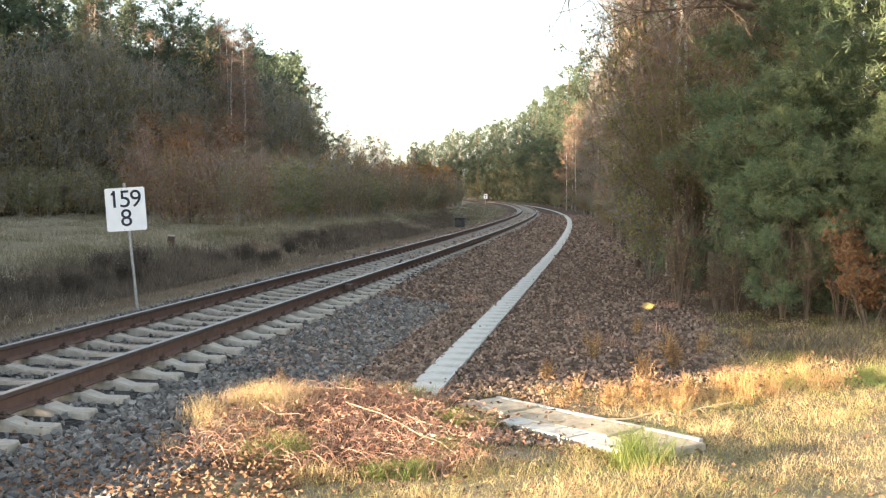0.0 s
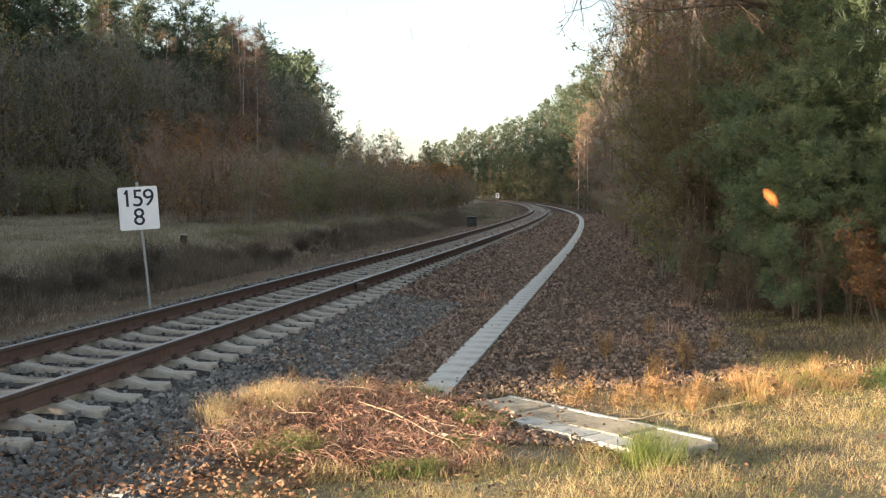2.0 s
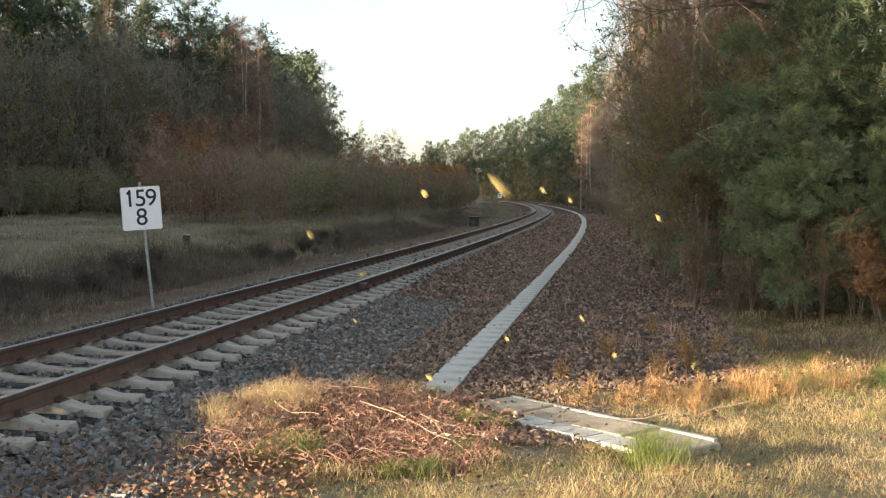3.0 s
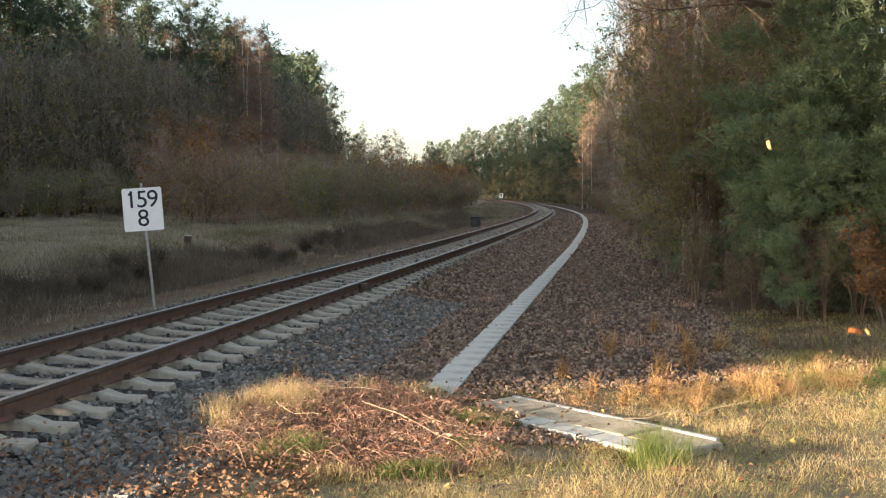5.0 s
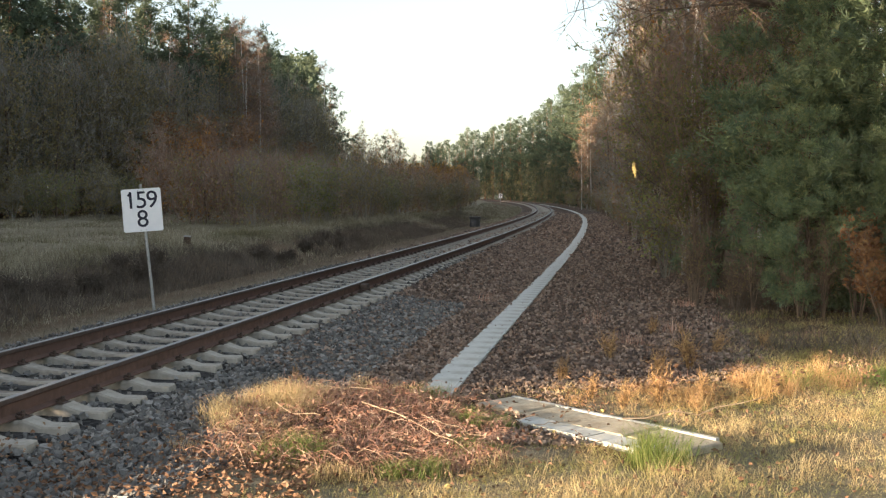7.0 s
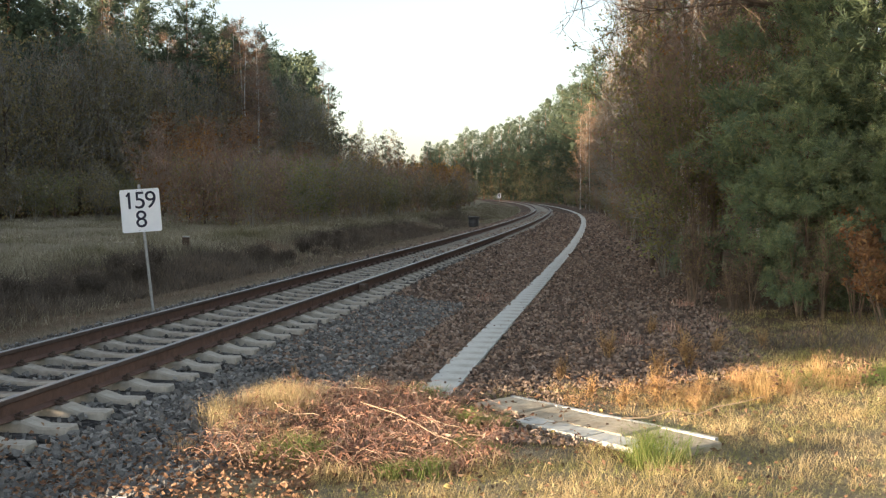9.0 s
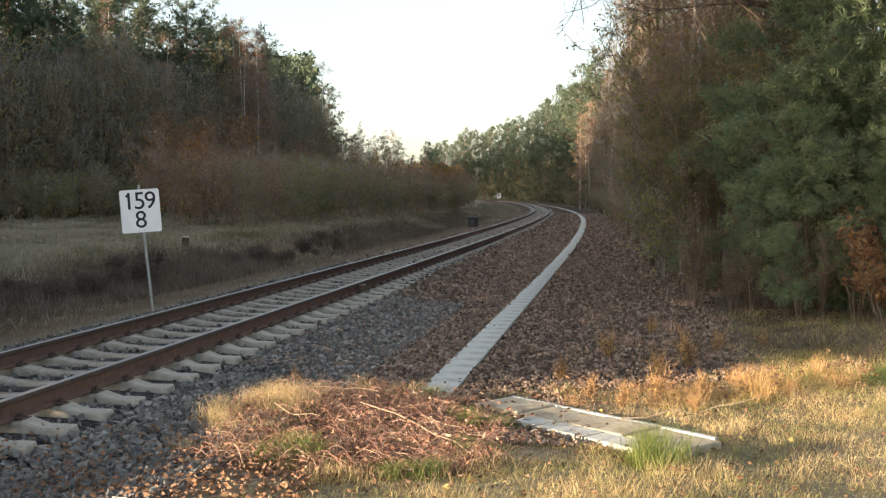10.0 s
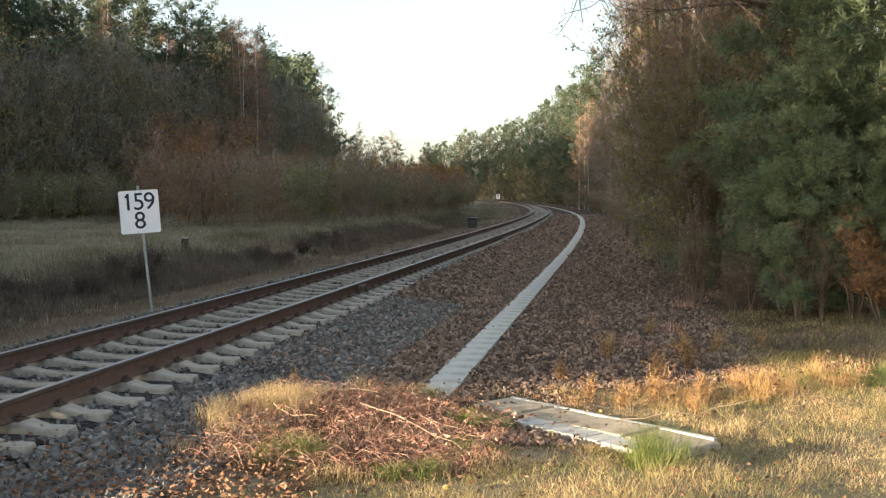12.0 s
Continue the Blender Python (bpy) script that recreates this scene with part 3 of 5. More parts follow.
def build_sign():
    base = Vector((-5.22, 18.44, -0.48))
    sg = tagged(new("kilometre_sign"), "white kilometre board with dark numbers on a thin leaning post", "railway sign")
    sg.matrix_basis = pose(*base, 0, -5.6, 0)
    b = Buf()
    b.tube([(0, 0.05, -0.2), (0, 0.05, 2.3)], [0.027, 0.027], 12)
    b.tube([(0, 0.05, 2.3), (0, 0.05, 2.302)], [0.027, 0.001], 12)
    child("post", b.mesh("post", M_ZINC, True), sg, "galvanised steel post")
    bm = bmesh.new()
    bmesh.ops.create_cube(bm, size=1)
    bmesh.ops.scale(bm, vec=(0.685, 0.02, 0.765), verts=bm.verts)
    bmesh.ops.bevel(bm, geom=[e for e in bm.edges if abs((e.verts[0].co - e.verts[1].co).y) > 0.01], offset=0.018, segments=3, affect="EDGES")
    me = bpy.data.meshes.new("board")
    bm.to_mesh(me)
    bm.free()
    me.materials.append(M_PLATE)
    board = child("board", me, sg, "white enamelled board")
    board.matrix_basis = pose(0.0, 0.0, 1.835, 0, 1.6, 8)
    for body, size, z, sx in (("159", 0.43, 0.168, 1.0), ("8", 0.43, -0.167, 1.0)):
        t = child("number", text_mesh(body, size), board, "dark painted number")
        t.matrix_basis = pose(0.0, -0.0125, z, 90, 0, 0) @ Matrix.Diagonal((sx, 1, 1, 1))
    fl = Buf()
    fl.tube([(-0.185, -0.0125, 0.308), (-0.232, -0.0125, 0.263)], [0.021, 0.019], 6)
    child("number_flag", fl.mesh("number_flag", M_INK), board)
    bl = Buf()
    for z in (0.355, -0.355):
        for x in (-0.045, 0.045):
            bl.tube([(x, -0.008, z), (x, -0.018, z)], [0.01, 0.008], 6)
            bl.tube([(x, -0.018, z), (x, -0.0185, z)], [0.008, 0.0005], 6)
        bl.box((-0.06, 0.01, z - 0.015), (0.06, 0.075, z + 0.015))
    child("clamp", bl.mesh("clamp", M_ZINC), board, "steel clamp bolts")

    x, y, h = (float(a) for a in on_line(211.0, -4.4))
    far = tagged(new("kilometre_sign"), "distant small white kilometre board beside the curve", "railway sign")
    far.matrix_basis = pose(x, y, -0.45, 0, 0, 0)
    b = Buf()
    b.tube([(0, 0.03, 0), (0, 0.03, 2.2)], [0.03, 0.03], 6)
    child("post", b.mesh("post", M_ZINC), far)
    b = Buf()
    b.box((-0.36, -0.01, 1.25), (0.36, 0.01, 2.15))
    child("board", b.mesh("board", M_PLATE), far)
    b = Buf()
    b.box((-0.2, -0.02, 1.75), (0.2, -0.012, 2.0))
    b.box((-0.08, -0.02, 1.4), (0.08, -0.012, 1.62))
    child("number", b.mesh("number", M_INK), far, "dark unreadable numbers")

    p = tagged(new("wooden_post"), "short dark old wooden post in the grass", "post")
    px, py = -7.55, 30.2
    p.matrix_basis = pose(px, py, ground_at(px, py), 0, 2, 20)
    b = Buf()
    b.tube([(0, 0, -0.2), (0, 0, 0.1), (0.004, 0, 0.36)], [0.115, 0.11, 0.105], 9)
    child("shaft", b.mesh("shaft", M_POST), p)
    b = Buf()
    b.tube([(0.004, 0, 0.36), (0.004, 0, 0.385), (0.004, 0, 0.4), (0.004, 0, 0.401)], [0.108, 0.11, 0.09, 0.001], 9)
    child("cap", b.mesh("cap", M_POSTTOP), p, "pale weathered top")

    x, y, h = (float(a) for a in on_line(67.0, -3.3))
    c = tagged(new("concrete_shaft"), "low dark round shaft with a lid beside the track", "shaft")
    c.matrix_basis = pose(x, y, ground_at(x, y) - 0.02) @ Matrix.Diagonal((1, 1, 1.35, 1))
    b = Buf()
    b.tube([(0, 0, 0), (0, 0, 0.42), (0, 0, 0.425)], [0.33, 0.33, 0.3], 18)
    b.tube([(0, 0, 0.18), (0, 0, 0.185), (0, 0, 0.21), (0, 0, 0.215)], [0.33, 0.345, 0.345, 0.33], 18)
    child("ring", b.mesh("ring", M_BIN, True), c)
    b = Buf()
    b.tube([(0, 0, 0.425), (0, 0, 0.43), (0, 0, 0.5), (0, 0, 0.52), (0, 0, 0.521)], [0.3, 0.38, 0.38, 0.34, 0.001], 18)
    child("lid", b.mesh("lid", M_BIN), c)


build_sign()


# ---- trees ----
def skeleton_of(rng, h, r, prim, sec, first, reach, rise, droop=0.0, wander=0.03, sides=6, step=0.22, lean=(0, 0), top=1.0, origin=(0, 0, 0), buf=None, bsides=4, power=1.0, fine=True):
    """A trunk with limbs and branches. Returns the wood, and the places and ways of its outer twigs."""
    b = buf or Buf()
    n = 9
    u = np.linspace(0, 1, n)
    P = np.zeros((n, 3))
    P[:, 2] = u * h
    P[:, :2] = np.cumsum(rng.normal(size=(n, 2)) * wander * h / n, 0) + np.outer(u * h, lean)
    P += np.asarray(origin)
    P[0, 2] -= 0.15
    b.tube(P, r * (1 - 0.93 * u ** power) + 0.004, sides)
    sp, sd = [], []
    for k in range(prim):
        f = first + (top - first) * ((k + rng.uniform(0, 1)) / prim)
        p0 = np.array([np.interp(f, u, P[:, i]) for i in range(3)])
        a = k * 2.4 + rng.uniform(-0.6, 0.6)
        L = reach((f - first) / (top - first + 1e-6)) * rng.uniform(0.6, 1.2)
        e = rise + rng.normal() * 0.15 + 0.5 * max(0, f - 0.75)
        d = np.array([math.cos(a) * math.cos(e), math.sin(a) * math.cos(e), math.sin(e)])
        kq = 5 if fine else 3
        t = np.linspace(0, 1, kq)[:, None]
        Q = p0 + d * L * t + np.array([0, 0, 1.0]) * (-droop * L * t ** 2) + np.cumsum(rng.normal(size=(kq, 3)) * 0.035 * L, 0) * (t > 0)
        br = max(0.008, r * 0.4 * (1 - 0.8 * f) * min(1, L / 2))
        b.tube(Q, br * (1 - 0.85 * t[:, 0]) + 0.003, bsides)
        m = max(2, int(sec * (0.4 + 0.6 * min(1, L / max(0.1, reach(0.3))))))
        for q in range(m):
            g = rng.uniform(0.2, 1.0)
            c = np.array([np.interp(g, t[:, 0], Q[:, i]) for i in range(3)])
            dd = unit(d * 0.7 + rng.normal(size=3) * 0.55 + np.array([0, 0, 0.15 - droop]))
            l2 = L * rng.uniform(0.2, 0.45) * (1.1 - 0.5 * g)
            c2 = c + dd * l2
            if fine:
                b.tube([c, c + dd * l2 * 0.55 + rng.normal(size=3) * 0.04 * l2, c2], [br * 0.35 + 0.003, br * 0.2 + 0.002, 0.002], 3)
            kk = max(2, int(l2 / step))
            w = np.linspace(0.25, 1, kk)[:, None]
            sp.append(c + dd * l2 * w)
            sd.append(np.repeat(dd[None], kk, 0))
    return b, np.concatenate(sp), np.concatenate(sd)


def spread_sites(rng, P, D, per, near, turn):
    n = len(P) * per
    return np.repeat(P, per, 0) + rng.normal(size=(n, 3)) * near, unit(np.repeat(D, per, 0) + rng.normal(size=(n, 3)) * turn)


def plant(name, label, category, parts, group=""):
    ob = tagged(new(name), label, category, group)
    for pn, me, lab in parts:
        child(pn, me, ob, lab)
    return ob


def tall_pine(seed, h, first=0.2, width=2.9):
    rng = np.random.default_rng(seed)
    b, P, D = skeleton_of(rng, h, 0.17, 30, 8, first, lambda u: width * (1 - u) ** 0.6 * (0.45 + 0.8 * min(1, u * 3)) + 0.4, 0.25, 0.05, 0.02, 6, 0.3, bsides=3, fine=False)
    P, D = spread_sites(rng, P, D, 3, 0.24, 0.6)
    D[:, 2] += 0.35
    return plant("pine_tree", "tall dark green pine in the forest edge", "tree", [
        ("trunk", b.mesh("trunk", M_BARK_PINE, True), ""), ("crown", mesh_of("crown", *needle_arrays(P, D, 0.3, 0.07, rng, 8), M_NEEDLE), "dark green needle crown")])


def bushy_pine(seed, h, width, per=5, k=10, ln=0.16):
    """A young pine with whorls of limbs from the ground up, thick with needles."""
    rng = np.random.default_rng(seed)
    b, P, D = skeleton_of(rng, h, 0.055, 64, 10, 0.03, lambda u: width * (1 - u) ** 0.75 * (0.7 + 0.3 * min(1, 4 * u)) + 0.25, 0.3, 0.02, 0.02, 6, 0.15, fine=False, bsides=3)
    P, D = spread_sites(rng, P, D, per, 0.1, 0.45)
    D[:, 2] += 0.4
    return plant("young_pine", "bushy young pine with soft blue-green needles down to the ground", "tree", [
        ("trunk", b.mesh("trunk", M_BARK, True), ""), ("crown", mesh_of("crown", *needle_arrays(P, D, ln, 0.02, rng, k), M_NEEDLE_YOUNG), "thick blue-green needles")])


def birch(seed, h, leaves=1, label="slender birch with white bark and thin reddish twigs", twigs=5, mat=None):
    rng = np.random.default_rng(seed)
    b, P, D = skeleton_of(rng, h, 0.085, 26, 8, 0.3, lambda u: 1.9 * (1 - u) ** 0.7 + 0.5, 0.75, 0.25, 0.035, 6, 0.25, bsides=3, fine=False)
    Pt, Dt = spread_sites(rng, P, D, twigs, 0.1, 0.5)
    Dt[:, 2] -= 0.25
    # the thin limbs are dark, only the stem is white
    V, T = b.done()
    cut = 9 * 6
    slot = np.where((T < cut).all(1), 0, 1)
    parts = [("trunk", mesh_of("trunk", V, T, [M_BIRCH, M_TWIG], True, slot), "white bark"),
             ("crown", mesh_of("crown", *spike_arrays(Pt, Dt, 0.6, 0.022, rng), M_TWIG), "fine reddish-brown twigs")]
    if leaves:
        Pl, Dl = spread_sites(rng, P[:: max(1, 4 - leaves)], D[:: max(1, 4 - leaves)], 1, 0.15, 1.0)
        parts.append(("foliage", mesh_of("foliage", *leaf_arrays(Pl, Dl, 0.17, rng), mat or M_LEAF_ORANGE), "last autumn leaves"))
    return plant("birch_tree", label, "tree", parts)


def bare_tree(seed, h, mat_leaf, leaf_per, label, twig_mat=None, twigs=3, r=0.1, leaf=0.2, first=0.06, wide=2.3):
    rng = np.random.default_rng(seed)
    b, P, D = skeleton_of(rng, h, r, 32, 8, first, lambda u: wide * (1 - 0.75 * u) * (0.6 + 0.4 * min(1, 3 * u)), 0.65, 0.0, 0.05, 5, 0.25, bsides=3, fine=False)
    Pt, Dt = spread_sites(rng, P, D, twigs, 0.1, 0.6)
    parts = [("trunk", b.mesh("trunk", M_BARK, True), ""), ("crown", mesh_of("crown", *spike_arrays(Pt, Dt, 0.6, 0.022, rng), twig_mat or M_TWIG_GREY), "haze of fine twigs")]
    if leaf_per > 0:
        n = int(len(P) * leaf_per)
        idx = rng.integers(0, len(P), n)
        Pl, Dl = spread_sites(rng, P[idx], D[idx], 1, 0.25, 1.2)
        parts.append(("foliage", mesh_of("foliage", *leaf_arrays(Pl, Dl, leaf, rng), mat_leaf), ""))
    return plant("broadleaf_tree", label, "tree", parts)


def shrub(seed, h, stems, spread, mat_leaf, leaf_per, label, twig_mat=None, twigs=3, leaf=0.06, r=0.018, prim=7, sec=4, near=False, per=0.08):
    """A shrub of many stems that fan out from one root."""
    rng = np.random.default_rng(seed)
    b = Buf()
    Ps, Ds = [], []
    for i in range(stems):
        a, k = rng.uniform(0, 6.28), rng.uniform(0, 1) ** 0.7
        hh = h * rng.uniform(0.6, 1.1)
        _, P, D = skeleton_of(rng, hh, r * rng.uniform(0.6, 1.2), prim, sec, 0.25, lambda u: 0.28 * hh * (1 - 0.6 * u), 0.85, 0.0, 0.05, 4 if near else 3, 0.14 if near else 0.2,
                              lean=(math.cos(a) * k * spread, math.sin(a) * k * spread), origin=(math.cos(a) * 0.15 * k * spread, math.sin(a) * 0.15 * k * spread, 0), buf=b, bsides=3, fine=near)
        Ps.append(P), Ds.append(D)
    P, D = np.concatenate(Ps), np.concatenate(Ds)
    Pt, Dt = spread_sites(rng, P, D, twigs, 0.03 if near else 0.12, 0.5)
    twig = twig_arrays(Pt, Dt, 0.07 * h + 0.1, 0.0035, rng) if near else spike_arrays(Pt, Dt, 0.12 * h, 0.018, rng)
    parts = [("branchwork", b.mesh("branchwork", twig_mat or M_TWIG, True), ""), ("crown", mesh_of("crown", *twig, twig_mat or M_TWIG), "")]
    if leaf_per > 0:
        n = int(len(P) * leaf_per)
        idx = rng.integers(0, len(P), n)
        Pl, Dl = spread_sites(rng, P[idx], D[idx], 1, per, 1.2)
        parts.append(("foliage", mesh_of("foliage", *leaf_arrays(Pl, Dl, leaf, rng), mat_leaf), ""))
    return plant("shrub", label, "shrub", parts)


def put(ob, x, y, turn, size=1.0, tilt=0.0, used=set()):
    """Sets a plant at its place; the first time the plant itself, then copies of it."""
    m = pose(x, y, ground_at(x, y) - 0.05, tilt, 0, turn)
    if ob.name in used:
        ob = copy_thing(ob, m)
    used.add(ob.name)
    ob.matrix_basis = m @ Matrix.Scale(size, 4)
    return ob


def forest():
    rng = random.Random(11)
    pines = [tall_pine(1, 17), tall_pine(2, 18, 0.3), tall_pine(3, 16, 0.12, 3.2)]
    sunny = birch(8, 15, 1, "birch with several pale stems, its bare crown in the sun", twigs=11)
    birches = [birch(5, 15, 1), birch(6, 14, 2), birch(7, 15, 3)]
    olive = [bare_tree(11, 10, M_LEAF_OLIVE, 2.6, "half-bare broadleaf tree with olive leaves at the forest edge", wide=2.8),
             bare_tree(12, 9, M_LEAF_OLIVE, 3.2, "half-bare broadleaf tree with yellow-green leaves at the forest edge", wide=2.8)]
    brown = [bare_tree(13, 12, M_LEAF_ORANGE, 0.15, "bare brown tree with a haze of fine twigs", M_TWIG, 5),
             bare_tree(14, 13, M_LEAF_BROWN, 0.3, "bare brown tree with a few rusty leaves", M_TWIG_GREY, 5)]
    orange = [bare_tree(15, 6, M_LEAF_BROWN, 2.4, "small oak with orange-brown autumn leaves", M_TWIG, 2, 0.07)]
    near_trees = [bare_tree(16, 11, M_LEAF_GREEN, 5.0, "half-bare tree with small olive leaves", M_TWIG, 5, 0.08, 0.085), bare_tree(17, 12, M_LEAF_BROWN, 1.6, "nearly bare tree with small rusty leaves", M_TWIG_GREY, 6, 0.08, 0.085)]
    thick = [shrub(21, 4.0, 8, 0.4, M_LEAF_OLIVE, 1.8, "dense thicket of thin stems with olive leaves", M_TWIG_GREY, 3, 0.16, prim=5, sec=5, per=0.25),
             shrub(22, 4.2, 8, 0.35, M_LEAF_ORANGE, 0.5, "thicket of nearly bare reddish stems", M_TWIG, 4, 0.16, prim=5, sec=5, per=0.25),
             shrub(23, 3.4, 8, 0.45, M_LEAF_GREEN, 2.2, "low thicket with yellow-green autumn leaves", M_TWIG_GREY, 3, 0.16, prim=5, sec=5, per=0.25)]

    def glade(x, y):
        """A strip of low growth in the forest, beside the view, over which the sun reaches the far tops."""
        p = x * 0.469 - y * 0.883
        return (x < -0.455 * y) & (y > 25) & (p > -94) & (p < -85)

    def by(ob, s, off, size=1.0):
        x, y, _ = on_line(s, off)
        if glade(x, y):
            return
        put(ob, float(x), float(y), rng.uniform(0, 360), size * rng.uniform(0.92, 1.08))

    # left forest: an edge that closes on the line farther along, tall pines behind, thicket in front
    for k in range(30):
        f = k / 29
        s, o = 42 + 73 * f, -36 + 13 * f
        by(rng.choice(olive + olive + brown), s + rng.uniform(-2, 2), o + rng.uniform(-2, 2), 0.95)
        by(rng.choice(olive), s + rng.uniform(-2, 2), o - 1 + rng.uniform(-2, 2), rng.uniform(1.2, 1.5) - 0.3 * f)
        by(rng.choice(pines + pines + birches), s + rng.uniform(-2, 4), o - 5 + rng.uniform(-3, 2), 1.2 - 0.22 * f)
    for k in range(24):
        f = k / 23
        by(rng.choice(pines), 42 + 73 * f + rng.uniform(-3, 3), -47 + 16 * f + rng.uniform(-4, 4), 1.35 - 0.35 * f)
        by(rng.choice(olive), 42 + 73 * f + rng.uniform(-3, 3), -43 + 16 * f + rng.uniform(-3, 3), 1.2)
    for s, o in ((73, -23.5), (76, -22), (70, -25.5), (79, -22.5)):
        by(orange[0], s, o, 1.15)
    for i in range(11):      # a group of reddish bare birches before the bend
        put((birches + brown)[i % 4], -12.6 + 0.62 * i, 128 + 7 * rng.uniform(0, 1), rng.uniform(0, 360), rng.uniform(0.56, 0.66))
    young = bare_tree(19, 5.2, M_LEAF_GOLD, 1.7, "slim young birch with golden autumn leaves in the thicket", M_TWIG, 2, 0.04, 0.2, 0.45, 0.9)
    for i in range(15):
        y = 86 + 14 * rng.uniform(0, 1)
        put(young, (-0.1 + 0.0082 * i) * y, y, rng.uniform(0, 360), rng.uniform(0.7, 0.92))
    put(birches[2], 18.4, 140, 20, 0.85)
    rust = bare_tree(18, 5, M_LEAF_ORANGE, 2.0, "young oak with orange autumn leaves at the field's edge", M_TWIG, 2, 0.06, 0.18)
    for x, y, k in ((-12.6, 54.5, 0.8), (-13.6, 55.5, 0.85)):
        put(rust, x, y, rng.uniform(0, 360), k)
    for x, y, k in ((-14.2, 62, 0.85), (-15.9, 64, 0.9)):
        put(orange[0], x, y, rng.uniform(0, 360), k)
    for s, o, k in ((69, -15, 0.75), (73, -14, 0.65), (92, -8.6, 0.4), (99, -8.2, 0.36)):
        by(orange[0], s, o, k)
    for s, o in ((125, -26), (130, -28), (121, -25)):
        by(pines[2], s, o, 0.84)
    for s, o in ((86, -25), (88, -24), (90, -26), (84, -31), (112, -24)):
        by(birches[1], s, o, 1.05)
    for x, y, k in ((-17.6, 91, 1.1), (-16.8, 92, 1.04), (-18.4, 93, 1.12), (-17.2, 94, 0.96), (-16.2, 92.5, 1.06), (-22.6, 93, 1.08), (-22.2, 94, 1.0)):
        put(sunny, x, y, rng.uniform(0, 360), k)
    for x, y, k in ((6.0, 25.0, 0.85), (6.25, 25.6, 0.85), (6.0, 26.3, 0.8), (6.75, 26.3, 0.85)):
        put(birches[0], x, y, rng.uniform(0, 360), k)
    edge_of = lambda q: float(np.interp(q, [42, 46, 57, 77, 88, 105, 160], [-10.5, -8.0, -8.6, -6.4, -6.0, -8.6, -9.0]))
    for k in range(48):      # thicket between field and forest: a front row, then loose rows behind
        q = 44 + 2.4 * k
        by(rng.choice(thick[::2] if q < 75 else thick), q + rng.uniform(-0.8, 0.8), edge_of(q) - rng.uniform(0, 1.6), rng.uniform(0.75, 1.1) * (1 if q < 62 else 0.8))
    for k in range(28):
        q = 46 + 3.6 * k
        by(rng.choice(thick), q + rng.uniform(-1, 1), edge_of(q) - rng.uniform(3, 9), rng.uniform(0.95, 1.25) * (1 if q < 62 else 0.8))
    for k in range(9):
        by(rng.choice(birches[1:]), 84 + 8 * k, -10 - rng.uniform(0, 6), 0.42)
    for k in range(22):
        by(rng.choice(thick[:1] + thick[2:]), 42 + 34 * k / 21, -34 + 17 * k / 21 + rng.uniform(-1.5, 2), 0.8)
    # far side of the curve
    for k in range(16):
        by(rng.choice(birches + brown), 146 + 4 * k, -25 - 0.7 * k + rng.uniform(-4, 3), 0.8)
    for k in range(26):
        by(rng.choice(pines + pines + birches), 235 + 6 * k, -55 + 2.4 * k + rng.uniform(-5, 5), 0.95)
    # right forest, outside of the curve
    for k in range(36):
        f = k / 35
        s = 28 + 132 * f ** 1.3
        by(rng.choice(near_trees if s < 58 else brown + brown + birches), s, 6.7 - 0.5 * min(1, (s - 28) / 30) + rng.uniform(-0.2, 1.4), 1.0)
        by(rng.choice(brown + birches + pines), s + 1, 11.5 + rng.uniform(-1.5, 2.5), 1.12)
    for k in range(30):
        s = 27 + 5.2 * k
        by(rng.choice(thick), s, 6.6 - 0.7 * min(1, k / 5) + rng.uniform(-0.1, 0.5), 0.7)
    for k in range(46):
        s = 165 + 6.4 * k
        by(rng.choice([pines[2], pines[2], pines[0]]), s, 9.5 + rng.uniform(-1.5, 3), 1.45 if s > 175 else 1.2)
        if k % 2:
            by(rng.choice(olive), s, 7.5, 1.0)
    for k in range(14):
        by(rng.choice(pines), 20 + 5 * k, 17 + rng.uniform(-2, 4), 1.0)
    # forest behind the viewer, whose shade lies over the line
    for k in range(23):
        s = -62 + 3.4 * k
        o = -17 - rng.uniform(0, 6)
        x, y, _ = on_line(s, o)
        if x * 0.469 - y * 0.883 < -12.3:
            by(rng.choice(pines), s, o, 0.92)
            by(rng.choice(olive), s + 1, o + 4, 1.2)

    # the depth of the woods behind the first trees
    deep = np.random.default_rng(3)

    def woods(name, way, n, size, top, thick, mat, label, keep=None, crowns=0, wide=2.4, needles=False, twigs=False):
        """A depth of wood: leaves gathered in crowns, or spread evenly as undergrowth."""
        way = np.array(way, float)
        m = crowns or n
        u = deep.uniform(0, len(way) - 1, m)
        s = np.interp(u, np.arange(len(way)), way[:, 0])
        o = np.interp(u, np.arange(len(way)), way[:, 1]) + deep.uniform(-thick, thick, m)
        x, y, _ = on_line(s, o)
        P = np.stack([x, y, height(s, o)], 1)
        if crowns:
            tall = np.interp(u, np.arange(len(way)), way[:, 2]) * deep.uniform(0.75, 1.05, crowns)
            c = deep.integers(0, crowns, n)
            f = deep.uniform(0.12, 1, n)
            a, r = deep.uniform(0, 6.28, n), wide * (1.05 - f) ** 0.6 * np.sqrt(deep.uniform(0, 1, n)) * (0.75 + 0.5 * np.sin(f * 19 + c))
            P = P[c] + np.stack([np.cos(a) * r, np.sin(a) * r, f * tall[c]], 1)
        else:
            lift = np.interp(u, np.arange(len(way)), way[:, 2]) if way.shape[1] > 2 and top == 0 else top
            P[:, 2] += lift * (0.85 + 0.15 * np.sin(s * 0.5) * np.sin(s * 0.23 + 1)) * deep.uniform(0, 1, n) ** 0.75
        P = P[~(glade(P[:, 0], P[:, 1]) & (P[:, 2] > 13))]
